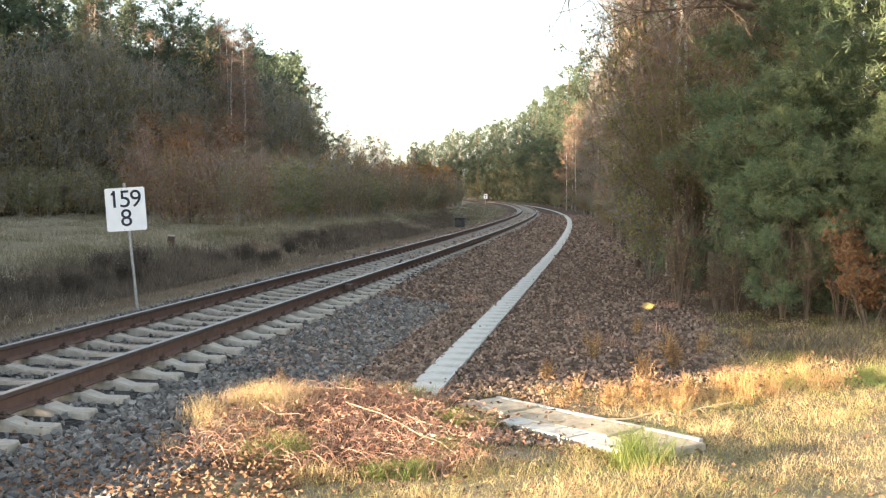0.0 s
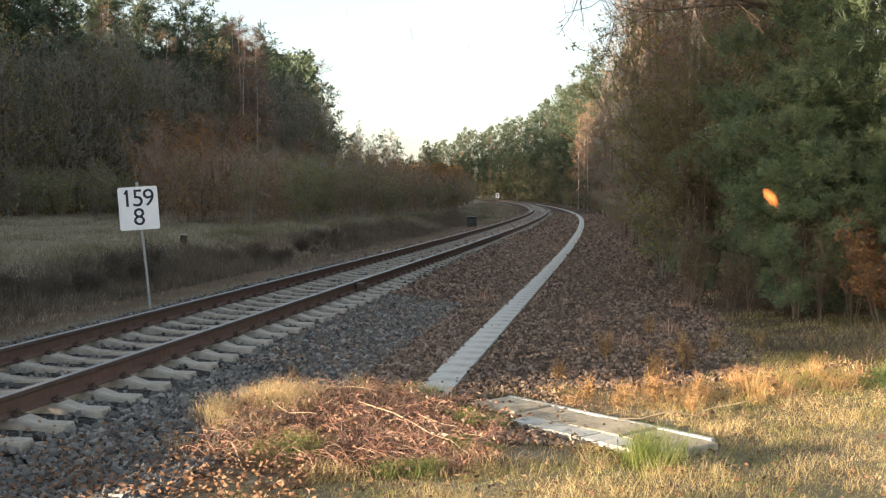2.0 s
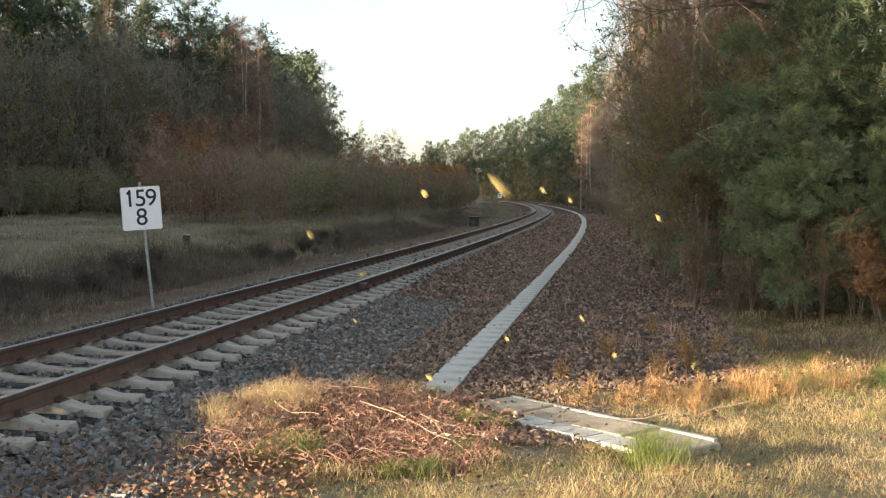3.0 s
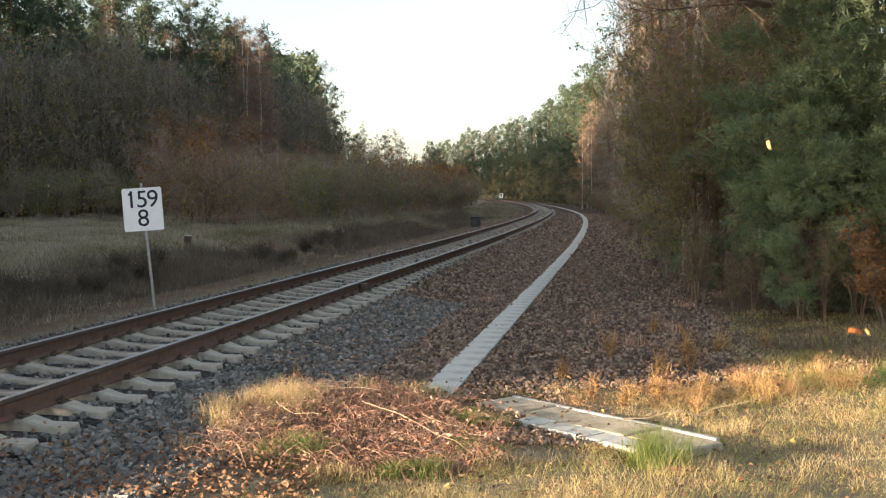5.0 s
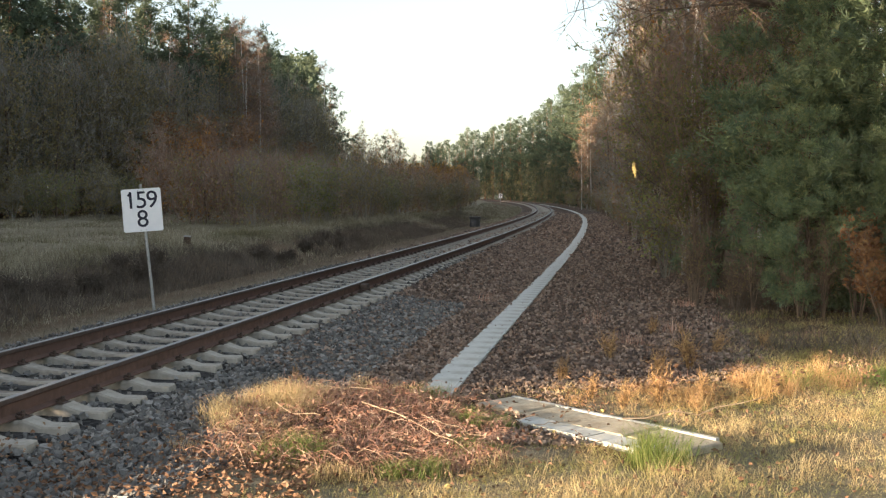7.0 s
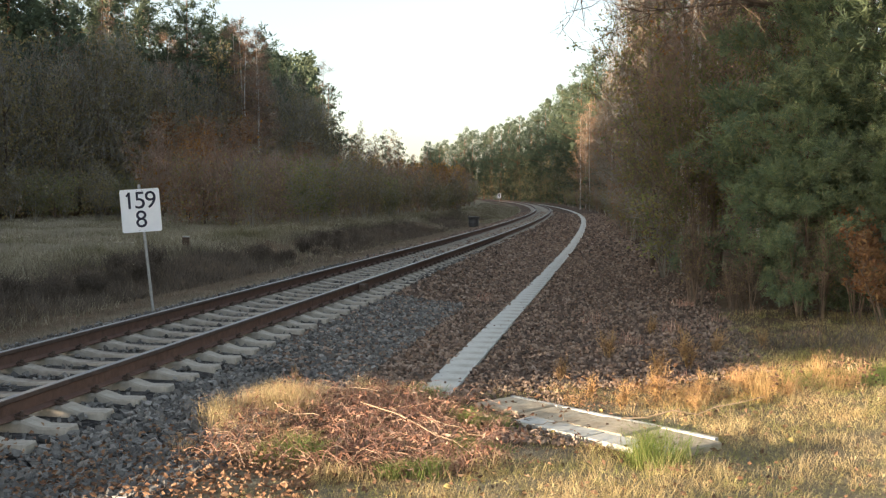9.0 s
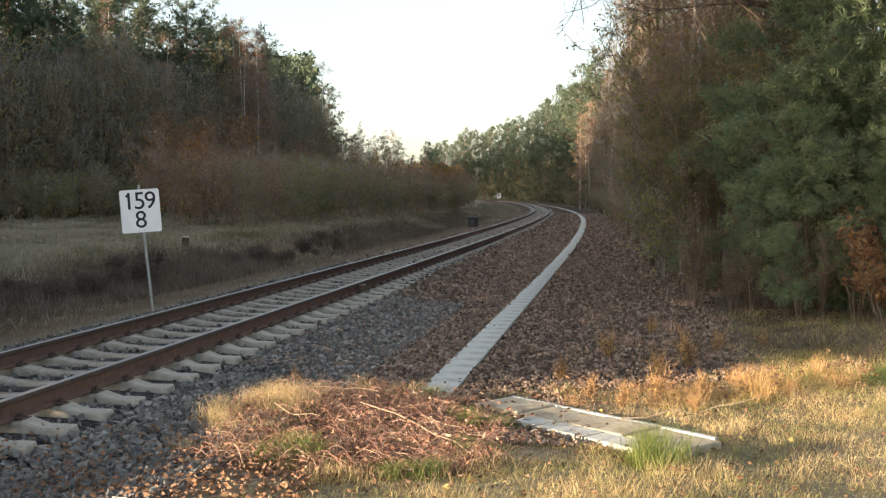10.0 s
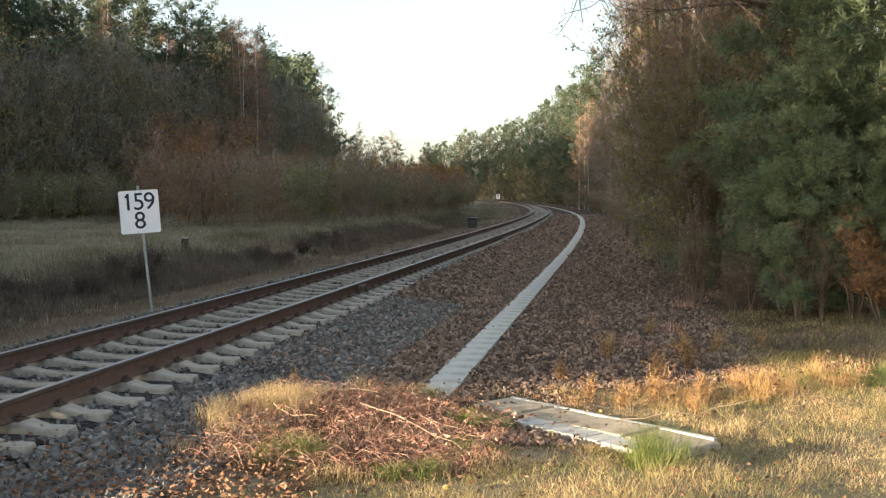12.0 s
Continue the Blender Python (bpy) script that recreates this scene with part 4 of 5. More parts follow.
        if keep is not None:
            P = P[keep(P[:, 0], P[:, 1])]
            P = P[P[:, 2] < 7 + 1.5 * (-10.0 - P[:, 0] * 0.469 + P[:, 1] * 0.883)]      # lower towards the edge
        if twigs:
            V, T = spike_arrays(P, deep.normal(size=P.shape) * 0.5 + [0, 0, 0.9], size, 0.03, deep)
        elif needles:
            V, T = needle_arrays(P, deep.normal(size=P.shape) + [0, 0, 0.4], size, size * 0.22, deep, 7)
        else:
            V, T = leaf_arrays(P, deep.normal(size=P.shape), size, deep, 0.6, 0.2)
        tagged(new(name, mesh_of(name, V, T, mat)), label, "forest", kind="stuff")

    shade = lambda x, y: x * 0.469 - y * 0.883 < -9.9 + 0.3 * np.sin(y * 0.7)
    left = [(42, -45, 22), (75, -38, 20), (100, -33, 19), (116, -30, 16)]
    hidden = [(125, -36, 15), (155, -37, 20), (190, -44, 28), (230, -50, 33), (290, -62, 36), (345, -68, 35), (410, -82, 35)]
    rear = [(-62, -21), (-30, -21), (0, -25), (20, -40), (45, -46)]
    edge = [(36, -38, 5), (60, -33, 5), (90, -27, 5), (118, -23, 5), (150, -26, 5)]
    # added out of view: keeps the low sun off the near sleepers and shoulder
    woods("verge_thicket", [(-16, -5.6), (13, -5.6)], 11000, 0.24, 1.36, 0.7, M_LEAF_OLIVE, "unseen low scrub added to shade the near ballast")
    woods("dense_undergrowth", left, 12000, 0.35, 9, 4, M_LEAF_OLIVE, "dense undergrowth in the depth of the forest")
    woods("forest_edge_undergrowth", edge, 20000, 0.26, 4.0, 2.5, M_LEAF_OLIVE, "low leafy undergrowth along the forest edge")
    trees_edge = edge[:3] + [(110, -25, 5)]
    woods("forest_edge_leaves", trees_edge, 26000, 0.2, 12, 3, M_LEAF_OLIVE, "thin olive leaves of the young trees along the forest edge")
    woods("forest_edge_twigs", trees_edge, 44000, 1.2, 13, 3, M_TWIG_GREY, "grey twig tangle along the forest edge", twigs=True)
    woods("deep_pine_wood", left, 9000, 0.55, 21, 6, M_NEEDLE, "dark pine wood behind the forest edge", None, 60, 3.0, True)
    # added behind the left forest, tall enough to shade the far right trees
    woods("hidden_pine_wood", hidden, 76000, 1.05, 0, 5, M_NEEDLE, "unseen wood added to shade the far side of the curve")
    brush = [(46, -13), (58, -13), (70, -12), (88, -10.8), (120, -12.5), (155, -13)]
    woods("thicket_twigs", brush, 24000, 0.8, 3.7, 3.5, M_TWIG, "haze of bare twigs in the low thicket", twigs=True)
    woods("thicket_foliage", brush, 9000, 0.17, 3.6, 3.5, M_LEAF_OLIVE, "thin olive and rusty leaves in the low thicket")
    woods("thicket_rusty_leaves", [(76, -11), (88, -10.5), (120, -12), (150, -13)], 4200, 0.19, 4.6, 3.5, M_LEAF_ORANGE, "orange leaves on the young birches of the thicket")
    woods("inner_pine_wood", [(55, -40), (75, -36), (95, -32), (116, -29)], 13000, 0.75, 16, 3, M_NEEDLE, "dense dark pine wood inside the forest edge")
    # added beyond the visible forest as a sun blocker; never in view
    woods("outer_wood", [(-10, -48), (15, -66), (60, -74), (120, -62)], 32000, 0.9, 17, 4, M_NEEDLE, "unseen wood added to block low sun behind the left forest")
    woods("far_edge_wood", [(110, 9, 8), (165, 9.5, 11), (240, 10, 12), (320, 10, 13), (440, 10, 14)], 17000, 0.7, 12, 1.5, M_NEEDLE, "dark young pines along the far forest edge", None, 150, 2.2, True)
    woods("far_edge_undergrowth", [(150, 9), (240, 9.5), (320, 9.5), (440, 9.5)], 15000, 0.5, 5, 1.8, M_NEEDLE, "dark undergrowth along the far forest edge")
    woods("rear_pine_wood", rear, 34000, 0.88, 16.5, 5, M_NEEDLE, "dark pine wood behind the viewer", shade)
    woods("rear_undergrowth", rear, 20000, 0.82, 10, 4, M_LEAF_OLIVE, "dense undergrowth of the wood behind the viewer", shade)
    woods("far_pine_wood", [(150, -40, 9), (200, -50, 11), (270, -52, 13), (330, -30, 14), (420, -6, 15), (470, 8, 18)], 6000, 0.8, 14, 6, M_NEEDLE, "distant pine wood beyond the curve", None, 60, 3.4, True)
    woods("bare_undergrowth", [(24, 12.5), (60, 11), (110, 11), (165, 12), (240, 13), (400, 13)], 18000, 0.8, 9, 2.5, M_TWIG_GREY, "brown undergrowth in the depth of the wood", twigs=True)
    woods("leafy_undergrowth", [(24, 9), (60, 8.5), (110, 8), (165, 8.5), (240, 9), (400, 9)], 11000, 0.16, 6, 1.8, M_LEAF_GREEN, "olive undergrowth between the bare trees")
    woods("near_pine_wood", [(16, 17, 14), (60, 15, 16), (165, 14, 20), (240, 14, 23), (400, 14, 23)], 7000, 0.6, 20, 3, M_NEEDLE, "dark pine wood behind the young trees", None, 60, 2.6, True)

    # near right: coppice and young pines
    cop = shrub(31, 5.6, 26, 0.42, M_LEAF_GREEN, 4.0, "tall coppiced shrub of many thin brown stems, nearly bare", M_STEM, leaf=0.08, r=0.014, prim=9, sec=5, near=True, twigs=2)
    put(cop, 5.72, 22.6, 40)
    put(cop, 6.3, 27.5, 170, 1.1)
    put(cop, 7.0, 21.0, 260, 0.9)
    p1 = bushy_pine(41, 8.5, 2.5)
    put(p1, 6.95, 19.3, 0)
    put(p1, 8.3, 17.8, 130, 1.05)
    put(p1, 9.2, 22.5, 230, 1.15)
    put(p1, 6.3, 18.0, 80, 0.5)
    put(p1, 7.55, 17.0, 300, 0.45)
    oak = shrub(51, 2.1, 10, 0.75, M_LEAF_BROWN, 6.5, "young oak with rusty brown autumn leaves", M_STEM, leaf=0.11, r=0.012, near=True)
    put(oak, 7.0, 16.3, 0, 0.9)
    whip = shrub(52, 1.5, 7, 0.28, M_LEAF_OLIVE, 0.8, "thin dark saplings at the foot of the young pines", M_STEM, leaf=0.05, r=0.007, prim=5, sec=3, near=True)
    for i in range(17):
        put(whip, 4.6 + 0.2 * i + rng.uniform(-0.25, 0.25), 19.6 - 0.21 * i + rng.uniform(-0.5, 0.5), 77 * i, rng.uniform(0.55, 1.15))
    overhang()


def overhang():
    """A bare tree among the young pines that holds two long limbs out over the gravel."""
    g = np.random.default_rng(64)
    tree = tagged(new("broadleaf_tree"), "bare dark tree with long limbs hanging over the gravel", "tree")
    x, y = 7.6, 20.4
    z0 = ground_at(x, y)
    b = Buf()
    b.tube([(x, y, z0 - 0.1), (x + 0.1, y, 3), (x - 0.1, y - 0.2, 6), (x, y - 0.1, 9)], [0.13, 0.11, 0.08, 0.03], 7)
    child("trunk", b.mesh("trunk", M_BARK, True), tree)
    tips, ways = [], []
    for start, end, lift in (((x, y - 0.1, 5.0), (2.35, 16.4, 4.75), 0.35), ((x, y - 0.1, 5.6), (3.1, 16.8, 4.9), 0.4), ((x, y - 0.2, 5.8), (3.8, 15.8, 4.4), 0.4), ((x, y - 0.1, 4.8), (3.6, 18.6, 4.8), 0.3)):
        a, e = np.array(start), np.array(end)
        u = np.linspace(0, 1, 12)[:, None]
        P = a + (e - a) * u + np.array([0, 0, 1.0]) * lift * np.sin(u * np.pi) + np.cumsum(g.normal(size=(12, 3)) * 0.05, 0) * (u > 0)
        b = Buf()
        b.tube(P, np.linspace(0.05, 0.008, 12), 5)
        for k in range(3, 12):
            for _ in range(4):
                d = unit((e - a) / np.linalg.norm(e - a) * 0.8 + g.normal(size=3) * 0.55 + [0, 0, -0.1])
                l2 = g.uniform(0.4, 1.2)
                q = P[k] + d * l2 * 0.5 + g.normal(size=3) * 0.06
                r = q + d * l2 * 0.5 + g.normal(size=3) * 0.08
                b.tube([P[k], q, r], [0.009, 0.006, 0.004], 4)
                for f in np.linspace(0.3, 1, 4):
                    tips.append(P[k] + (r - P[k]) * f)
                    ways.append(d)
        child("limb", b.mesh("limb", M_BARK, True), tree)
    P, D = spread_sites(g, np.array(tips), np.array(ways), 2, 0.03, 0.6)
    child("crown", mesh_of("crown", *twig_arrays(P, D, 0.35, 0.0045, g), M_BARK), tree)


forest()


# ---- stones of the ballast bed and the gravel strip ----
def stone_verts(rng, n):
    """Angular stones: eight corners pulled about."""
    c = np.array([(x, y, z) for x in (-1, 1) for y in (-1, 1) for z in (-1, 1)], float)
    V = c[None] * rng.uniform(0.45, 1.0, (n, 8, 1)) + rng.normal(size=(n, 8, 3)) * 0.16
    V *= rng.uniform(0.65, 1.2, (n, 1, 3)) * [[[1.0, 0.85, 0.62]]]
    q = rng.normal(size=(n, 4)) * [1, 0.35, 0.35, 1]
    q /= np.linalg.norm(q, axis=1)[:, None]
    w, x, y, z = q.T
    R = np.stack([np.stack([1 - 2 * (y * y + z * z), 2 * (x * y - z * w), 2 * (x * z + y * w)], -1), np.stack([2 * (x * y + z * w), 1 - 2 * (x * x + z * z), 2 * (y * z - x * w)], -1),
                  np.stack([2 * (x * z - y * w), 2 * (y * z + x * w), 1 - 2 * (x * x + y * y)], -1)], 1)
    return np.einsum("nij,nkj->nki", R, V)


def places(rng, n, s0, s1, o0, o1, power=1.0, keep=None):
    """Random places on the ground between two offsets, thinning out with distance."""
    s = s0 + (s1 - s0) * rng.uniform(0, 1, n) ** power
    o = rng.uniform(o0, o1, n)
    if keep is not None:
        k = keep(s, o)
        s, o = s[k], o[k]
    x, y, _ = on_line(s, o)
    return np.stack([x, y, height(s, o)], 1), s, o


def in_gap(s, o):
    """True where no sleeper lies."""
    return (np.abs(o) > 1.32) | (np.abs((s - SLEEPER_0 + 0.3) % PITCH - 0.3) > 0.13)


def off_rail(s, o):
    return (np.abs(np.abs(o) - 0.7525) > 0.1) & in_gap(s, o)


def off_trough(s, o):
    x, y, _ = on_line(s, o)
    turf_side = (x > 1.2) & (y - 11.0 < (x - 1.35) * 0.4)
    return (np.abs(o - TROUGH_OFF) > 0.2) & (np.hypot(o - 3.1, (s - 10.4) * 0.7) > 1.0) & ~turf_side


def stones():
    rng = np.random.default_rng(77)
    ground = bpy.data.objects["ground"]

    def heap(name, n, s0, s1, o0, o1, size, mat, power, keep, label):
        P, s, o = places(rng, n, s0, s1, o0, o1, power, keep)
        k = clear_of_duct(P)
        P, s = P[k], s[k]
        V = stone_verts(rng, len(P)) * (size * rng.uniform(0.6, 1.25, len(P)) * (1 + np.clip(s - 18, 0, 30) / 40))[:, None, None] + (P + [0, 0, 0.006] + rng.uniform(0, 1, (len(P), 1)) * [0, 0, size * 0.7])[:, None]
        T = (np.arange(len(P))[:, None, None] * 8 + BOX_T[None]).reshape(-1, 3)
        child(name, mesh_of(name, V.reshape(-1, 3), T, mat), ground, label, "stuff")

    heap("ballast_shoulder", 11000, 6, 20, 1.33, 2.75, 0.037, M_STONE, 1.4, in_gap, "loose grey ballast stones")
    heap("ballast_bed", 5500, 6, 34, -1.3, 1.3, 0.033, M_STONE, 1.4, off_rail, "grey ballast between the sleepers")
    heap("far_ballast_shoulder", 2600, 10, 40, -2.6, -1.25, 0.034, M_STONE, 1.2, in_gap, "grey ballast stones")
    heap("gravel_strip", 21000, 9.6, 34, 2.6, 7.4, 0.028, M_STONE_BROWN, 1.7, off_trough, "brown stained gravel stones")
    heap("gravel_shoulder", 9000, 12, 46, 1.3, 3.5, 0.035, M_STONE_BROWN, 1.2, in_gap, "brown stained ballast stones")
    heap("far_bed", 4500, 30, 110, -1.3, 1.3, 0.034, M_STONE_BROWN, 1.4, off_rail, "brown ballast between the farther sleepers")
    heap("far_shoulder", 2200, 30, 110, -2.6, -1.25, 0.04, M_STONE_BROWN, 1.3, in_gap, "brown ballast stones beside the farther track")
    heap("far_gravel", 6000, 34, 110, 1.4, 6.6, 0.042, M_STONE_BROWN, 1.4, off_trough, "brown stones of the gravel strip farther on")
    kinds = [mesh_of("ballast_stone", v * 0.04, BOX_T, M_STONE) for v in stone_verts(rng, 6)]
    P, s, o = places(rng, 300, 6.6, 11.5, 1.3, 2.7, 1.0, in_gap)
    for i, p in enumerate(P):
        st = child("ballast_stone", kinds[i % 6], ground)
        st.matrix_basis = pose(*(p + [0, 0, 0.03]), 0, 0, random.uniform(0, 360)) @ Matrix.Scale(random.uniform(0.8, 1.35), 4)


# ---- grass, weeds and litter ----
def stuff(name, V, T, mat, label, category):
    return tagged(new(name, mesh_of(name, V, T, mat)), label, category, kind="stuff")


def clumped(rng, P, n, spread):
    """n places gathered round some of P."""
    Q = P[rng.integers(0, len(P), n)] + rng.normal(size=(n, 3)) * [spread, spread, 0]
    return Q


def reground(P):
    """Sets places back onto the ground (near the track's start, where its line is straight)."""
    h0 = float(np.interp(12, LS, LH))
    x0, y0 = float(np.interp(12, LS, LX)), float(np.interp(12, LS, LY))
    dx, dy = P[:, 0] - x0, P[:, 1] - y0
    o, s = dx * math.cos(h0) - dy * math.sin(h0), 12 + dx * math.sin(h0) + dy * math.cos(h0)
    P[:, 2] = height(s, o) - 0.01
    return P, s, o


def clear_of_duct(P):
    """Leaves the lids of the wide duct free."""
    A, B = np.array([0.70, 10.59]), np.array([2.36, 8.51])
    d = (B - A) / np.linalg.norm(B - A)
    r = P[:, :2] - A
    t, w = r @ d, r @ np.array([d[1], -d[0]])
    return ~((t > -0.05) & (t < 2.68) & (w > -0.06) & (w < 0.8))


def bramble(rng, patch):
    """Dead bramble canes over one another: each an arching cane, dry leaves hanging on some."""
    C = np.stack([rng.uniform(-2, 0.65, 2600), rng.uniform(7.2, 10.9, 2600), np.zeros(2600)], 1)
    P, _, _ = reground(C[patch(C[:, 0], C[:, 1])])
    buf, tips, ways = Buf(), [], []
    for p in P:
        a, ln = rng.uniform(0, 6.28), rng.uniform(0.12, 0.42)
        rise = rng.uniform(0.35, 1.15)
        d = np.array([math.cos(a), math.sin(a), 0])
        u = np.linspace(0, 1, 5)[:, None]
        Q = p + d * ln * u * (1.2 - 0.5 * rise) + np.array([0, 0, 1.0]) * ln * rise * (u * 1.25 - 0.85 * u ** 2) + rng.normal(size=(5, 3)) * 0.008 + [0, 0, rng.uniform(0, 0.06)]
        r = rng.uniform(0.0012, 0.003)
        buf.tube(Q, np.linspace(r, r * 0.5, 5), 3)
        for f in (2, 3, 4):
            tips.append(Q[f])
            ways.append(d + rng.normal(size=3) * 0.8 - [0, 0, 0.5])
    stuff("stalk_tangle", *buf.done(), M_STALK, "tangle of dead red-brown bramble canes", "dead stalks")
    P, D = np.array(tips), np.array(ways)
    k = rng.uniform(0, 1, len(P)) < 0.25
    stuff("bramble_leaves", *leaf_arrays(P[k], D[k], 0.05, rng, 0.55, 0.3), M_DEADLEAF, "curled dry red-brown leaves on bramble canes", "leaves")


def grasses():
    rng = np.random.default_rng(99)

    def field(name, n, x0, x1, y0, y1, keep, hgt, width, mat, label, lean=0.4, tuft=0.09, clumps=0.12):
        C = np.stack([rng.uniform(x0, x1, int(n * clumps)), rng.uniform(y0, y1, int(n * clumps)), np.zeros(int(n * clumps))], 1)
        C = C[keep(C[:, 0], C[:, 1])]
        P, s, o = reground(clumped(rng, C, n, tuft))
        k = clear_of_duct(P) & ((np.abs(o) > 2.0) | (s < 7))
        P = P[k]
        tall = 0.75 + 0.35 * np.sin(P[:, 0] * 3.7 + np.sin(P[:, 1] * 2.9)) * np.sin(P[:, 1] * 4.3 + P[:, 0]) + 0.3 * np.sin(P[:, 0] * 1.3 - P[:, 1] * 0.9)
        V, T = blade_arrays(P, hgt * np.clip(tall, 0.3, 2), width, rng, lean)
        stuff(name, V, T, mat, label, "grass")

    patch = lambda x, y: ((x + 0.7) / 1.25) ** 2 + ((y - 8.7) / 1.75) ** 2 < 1 + 0.15 * np.sin(x * 7) + 0.15 * np.sin(y * 5)
    meadow = lambda x, y: ((y < 8.6 + 0.25 * np.sin(x * 5)) & (x > -1.2)) | ((y - 11.2) < (x - 1.35) * 0.4)
    strip = lambda x, y: np.abs((y - 10.3) - (x - 1.35) * 0.45) < 0.5 + 0.2 * np.sin(x * 6)
    field("meadow_grass", 52000, -1.3, 8, 5.6, 15, meadow, 0.1, 0.0013, M_MEADOW, "yellow-green rough grass lit by the low sun", tuft=0.09, lean=1.1, clumps=0.07)
    field("low_meadow_grass", 80000, -1.3, 8, 5.6, 15, meadow, 0.06, 0.0018, M_MEADOW, "short matted grass", tuft=0.2, lean=1.5)
    field("dry_meadow_grass", 16000, -1.0, 8, 5.6, 14, meadow, 0.19, 0.0011, M_DRY, "dry straw-coloured grass stalks", tuft=0.07, lean=0.6, clumps=0.05)
    field("dry_grass_strip", 2600, 1.25, 4.6, 9.2, 13, strip, 0.3, 0.0015, M_STRAW, "tall dry orange grass beside the duct", lean=0.45, tuft=0.07, clumps=0.03)
    field("low_grass_strip", 3200, 1.25, 4.6, 9.2, 13, strip, 0.16, 0.002, M_STRAW, "matted dry orange grass", lean=1.3, tuft=0.15)
    side = lambda x, y: patch(x * 0.93, y) & ~patch(x * 1.45 - 0.1, (y - 8.7) * 1.2 + 8.7)
    field("dry_grass_patch", 8000, -2.2, 0.7, 7, 11.4, side, 0.22, 0.0014, M_DRY, "yellow grass round a heap of dead stalks", tuft=0.07, clumps=0.04)
    field("stalk_patch", 2600, -2.0, 0.6, 7.4, 11.2, patch, 0.24, 0.003, M_STALK, "dead red-brown stalks in a low heap", lean=0.7, tuft=0.1)
    field("forest_edge_grass", 7000, 4.0, 11, 12.5, 27, lambda x, y: (x - 4.6 > (27 - y) * 0.04) & (x > 5.2 + 0.9 * np.sin(y)), 0.32, 0.003, M_HEATH, "dark dead weeds along the forest edge", tuft=0.25, lean=0.7)
    field("shaded_grass", 16000, 3.4, 8.5, 12.4, 18.5, lambda x, y: (y - 12.2 > (x - 3.6) * 0.25) & (x > 3.5 + (y - 12.5) * 0.28), 0.16, 0.0022, M_MEADOW, "dull grass in the shade of the young pines", tuft=0.14, lean=1.0)
    field("bent_reeds", 500, 4.2, 6.4, 13.2, 15.2, lambda x, y: np.hypot(x - 5.2, y - 14.2) < 0.9, 0.45, 0.005, M_FIELD, "pale bent blades of old sedge", tuft=0.2, lean=1.6)
    field("gravel_weeds", 900, 0.6, 6.0, 11.6, 22, lambda x, y: np.sin(x * 3.1) * np.sin(y * 2.3) > 0.55, 0.22, 0.003, M_STALK, "thin dry weeds in the gravel", tuft=0.1)
    field("fresh_grass", 14000, 3.8, 8, 10.8, 14.5, lambda x, y: ((y - 11.0) < (x - 1.35) * 0.42) & (y - 10.4 > (x - 1.35) * 0.28), 0.12, 0.0018, M_FRESH, "fresh green grass in the sun", tuft=0.12, lean=0.9)
    field("path_grass", 14000, -2.5, 6, -3, 6.2, lambda x, y: x > -2.4, 0.12, 0.003, M_MEADOW, "short rough grass on the path", tuft=0.16, lean=0.9)
    tufts = lambda x, y: (np.hypot(x - 0.36, y - 9.3) < 0.24) | (np.hypot(x - 1.65, y - 7.85) < 0.2) | (np.hypot(x + 1.15, y - 7.75) < 0.22) | (np.hypot(x - 0.3, y - 8.3) < 0.22) | (np.hypot(x + 0.2, y - 10.5) < 0.2) | (np.hypot(x + 0.25, y - 7.4) < 0.2)
    field("fresh_tufts", 5400, -1.5, 2.2, 7.0, 10.8, tufts, 0.28, 0.0018, M_FRESH, "small tufts of green grass", tuft=0.06, lean=0.6, clumps=0.3)
    bramble(rng, patch)

    # leaves on the ground
    def litter(name, n, x0, x1, y0, y1, keep, size, label, up=0.02):
        P = np.stack([rng.uniform(x0, x1, n), rng.uniform(y0, y1, n), np.zeros(n)], 1)
        P, s, o = reground(P[keep(P[:, 0], P[:, 1])])
        P[:, 2] += rng.uniform(0.01, up + 0.02, len(P))
        D = rng.normal(size=(len(P), 3)) * [1, 1, 0.35]
        V, T = leaf_arrays(P, D, size, rng, 0.6, 0.2)
        stuff(name, V, T, M_LITTER, label, "leaves")

    litter("leaves_on_ballast", 4200, -3.4, -0.9, 6.3, 9.4, lambda x, y: (x + 3.3) * 0.9 + (8.9 - y) * 0.8 > rng.uniform(0.7, 2.3, len(x)), 0.05, "brown fallen leaves lying over the ballast", 0.075)
    litter("leaves_on_shoulder", 6000, -3.0, 3.0, 10, 30, lambda x, y: (x > -2.2 + (y - 10) * 0.17) & (x < -0.3 + (y - 10) * 0.17), 0.04, "small brown leaves strewn over the ballast shoulder")
    litter("leaves_in_patch", 1500, -2.0, 0.65, 7.2, 11.3, patch, 0.055, "brown dead leaves on the ground among the canes", 0.08)
    litter("leaves_in_meadow", 1800, -1.2, 6, 5.8, 12, meadow, 0.05, "brown leaves lying in the grass", 0.07)
    litter("leaves_by_duct", 500, 0.3, 1.9, 7.6, 9.9, lambda x, y: np.abs((y - 9.2) + (x - 0.75) * 1.25) < 0.35, 0.05, "dry leaves on bare soil beside the duct", 0.03)
    litter("leaves_on_gravel", 7000, -1.0, 7.5, 9.5, 30, lambda x, y: x > -0.2 + (y - 10) * 0.12, 0.045, "brown leaves scattered over the gravel")
    litter("leaves_in_strip", 900, 1.0, 5.0, 9.2, 13, strip, 0.06, "curled brown leaves caught in the dry grass", 0.25)
    litter("leaves_at_forest_edge", 3500, 4.5, 11, 13, 30, lambda x, y: x > 5.6, 0.045, "brown leaf litter under the young trees", 0.05)

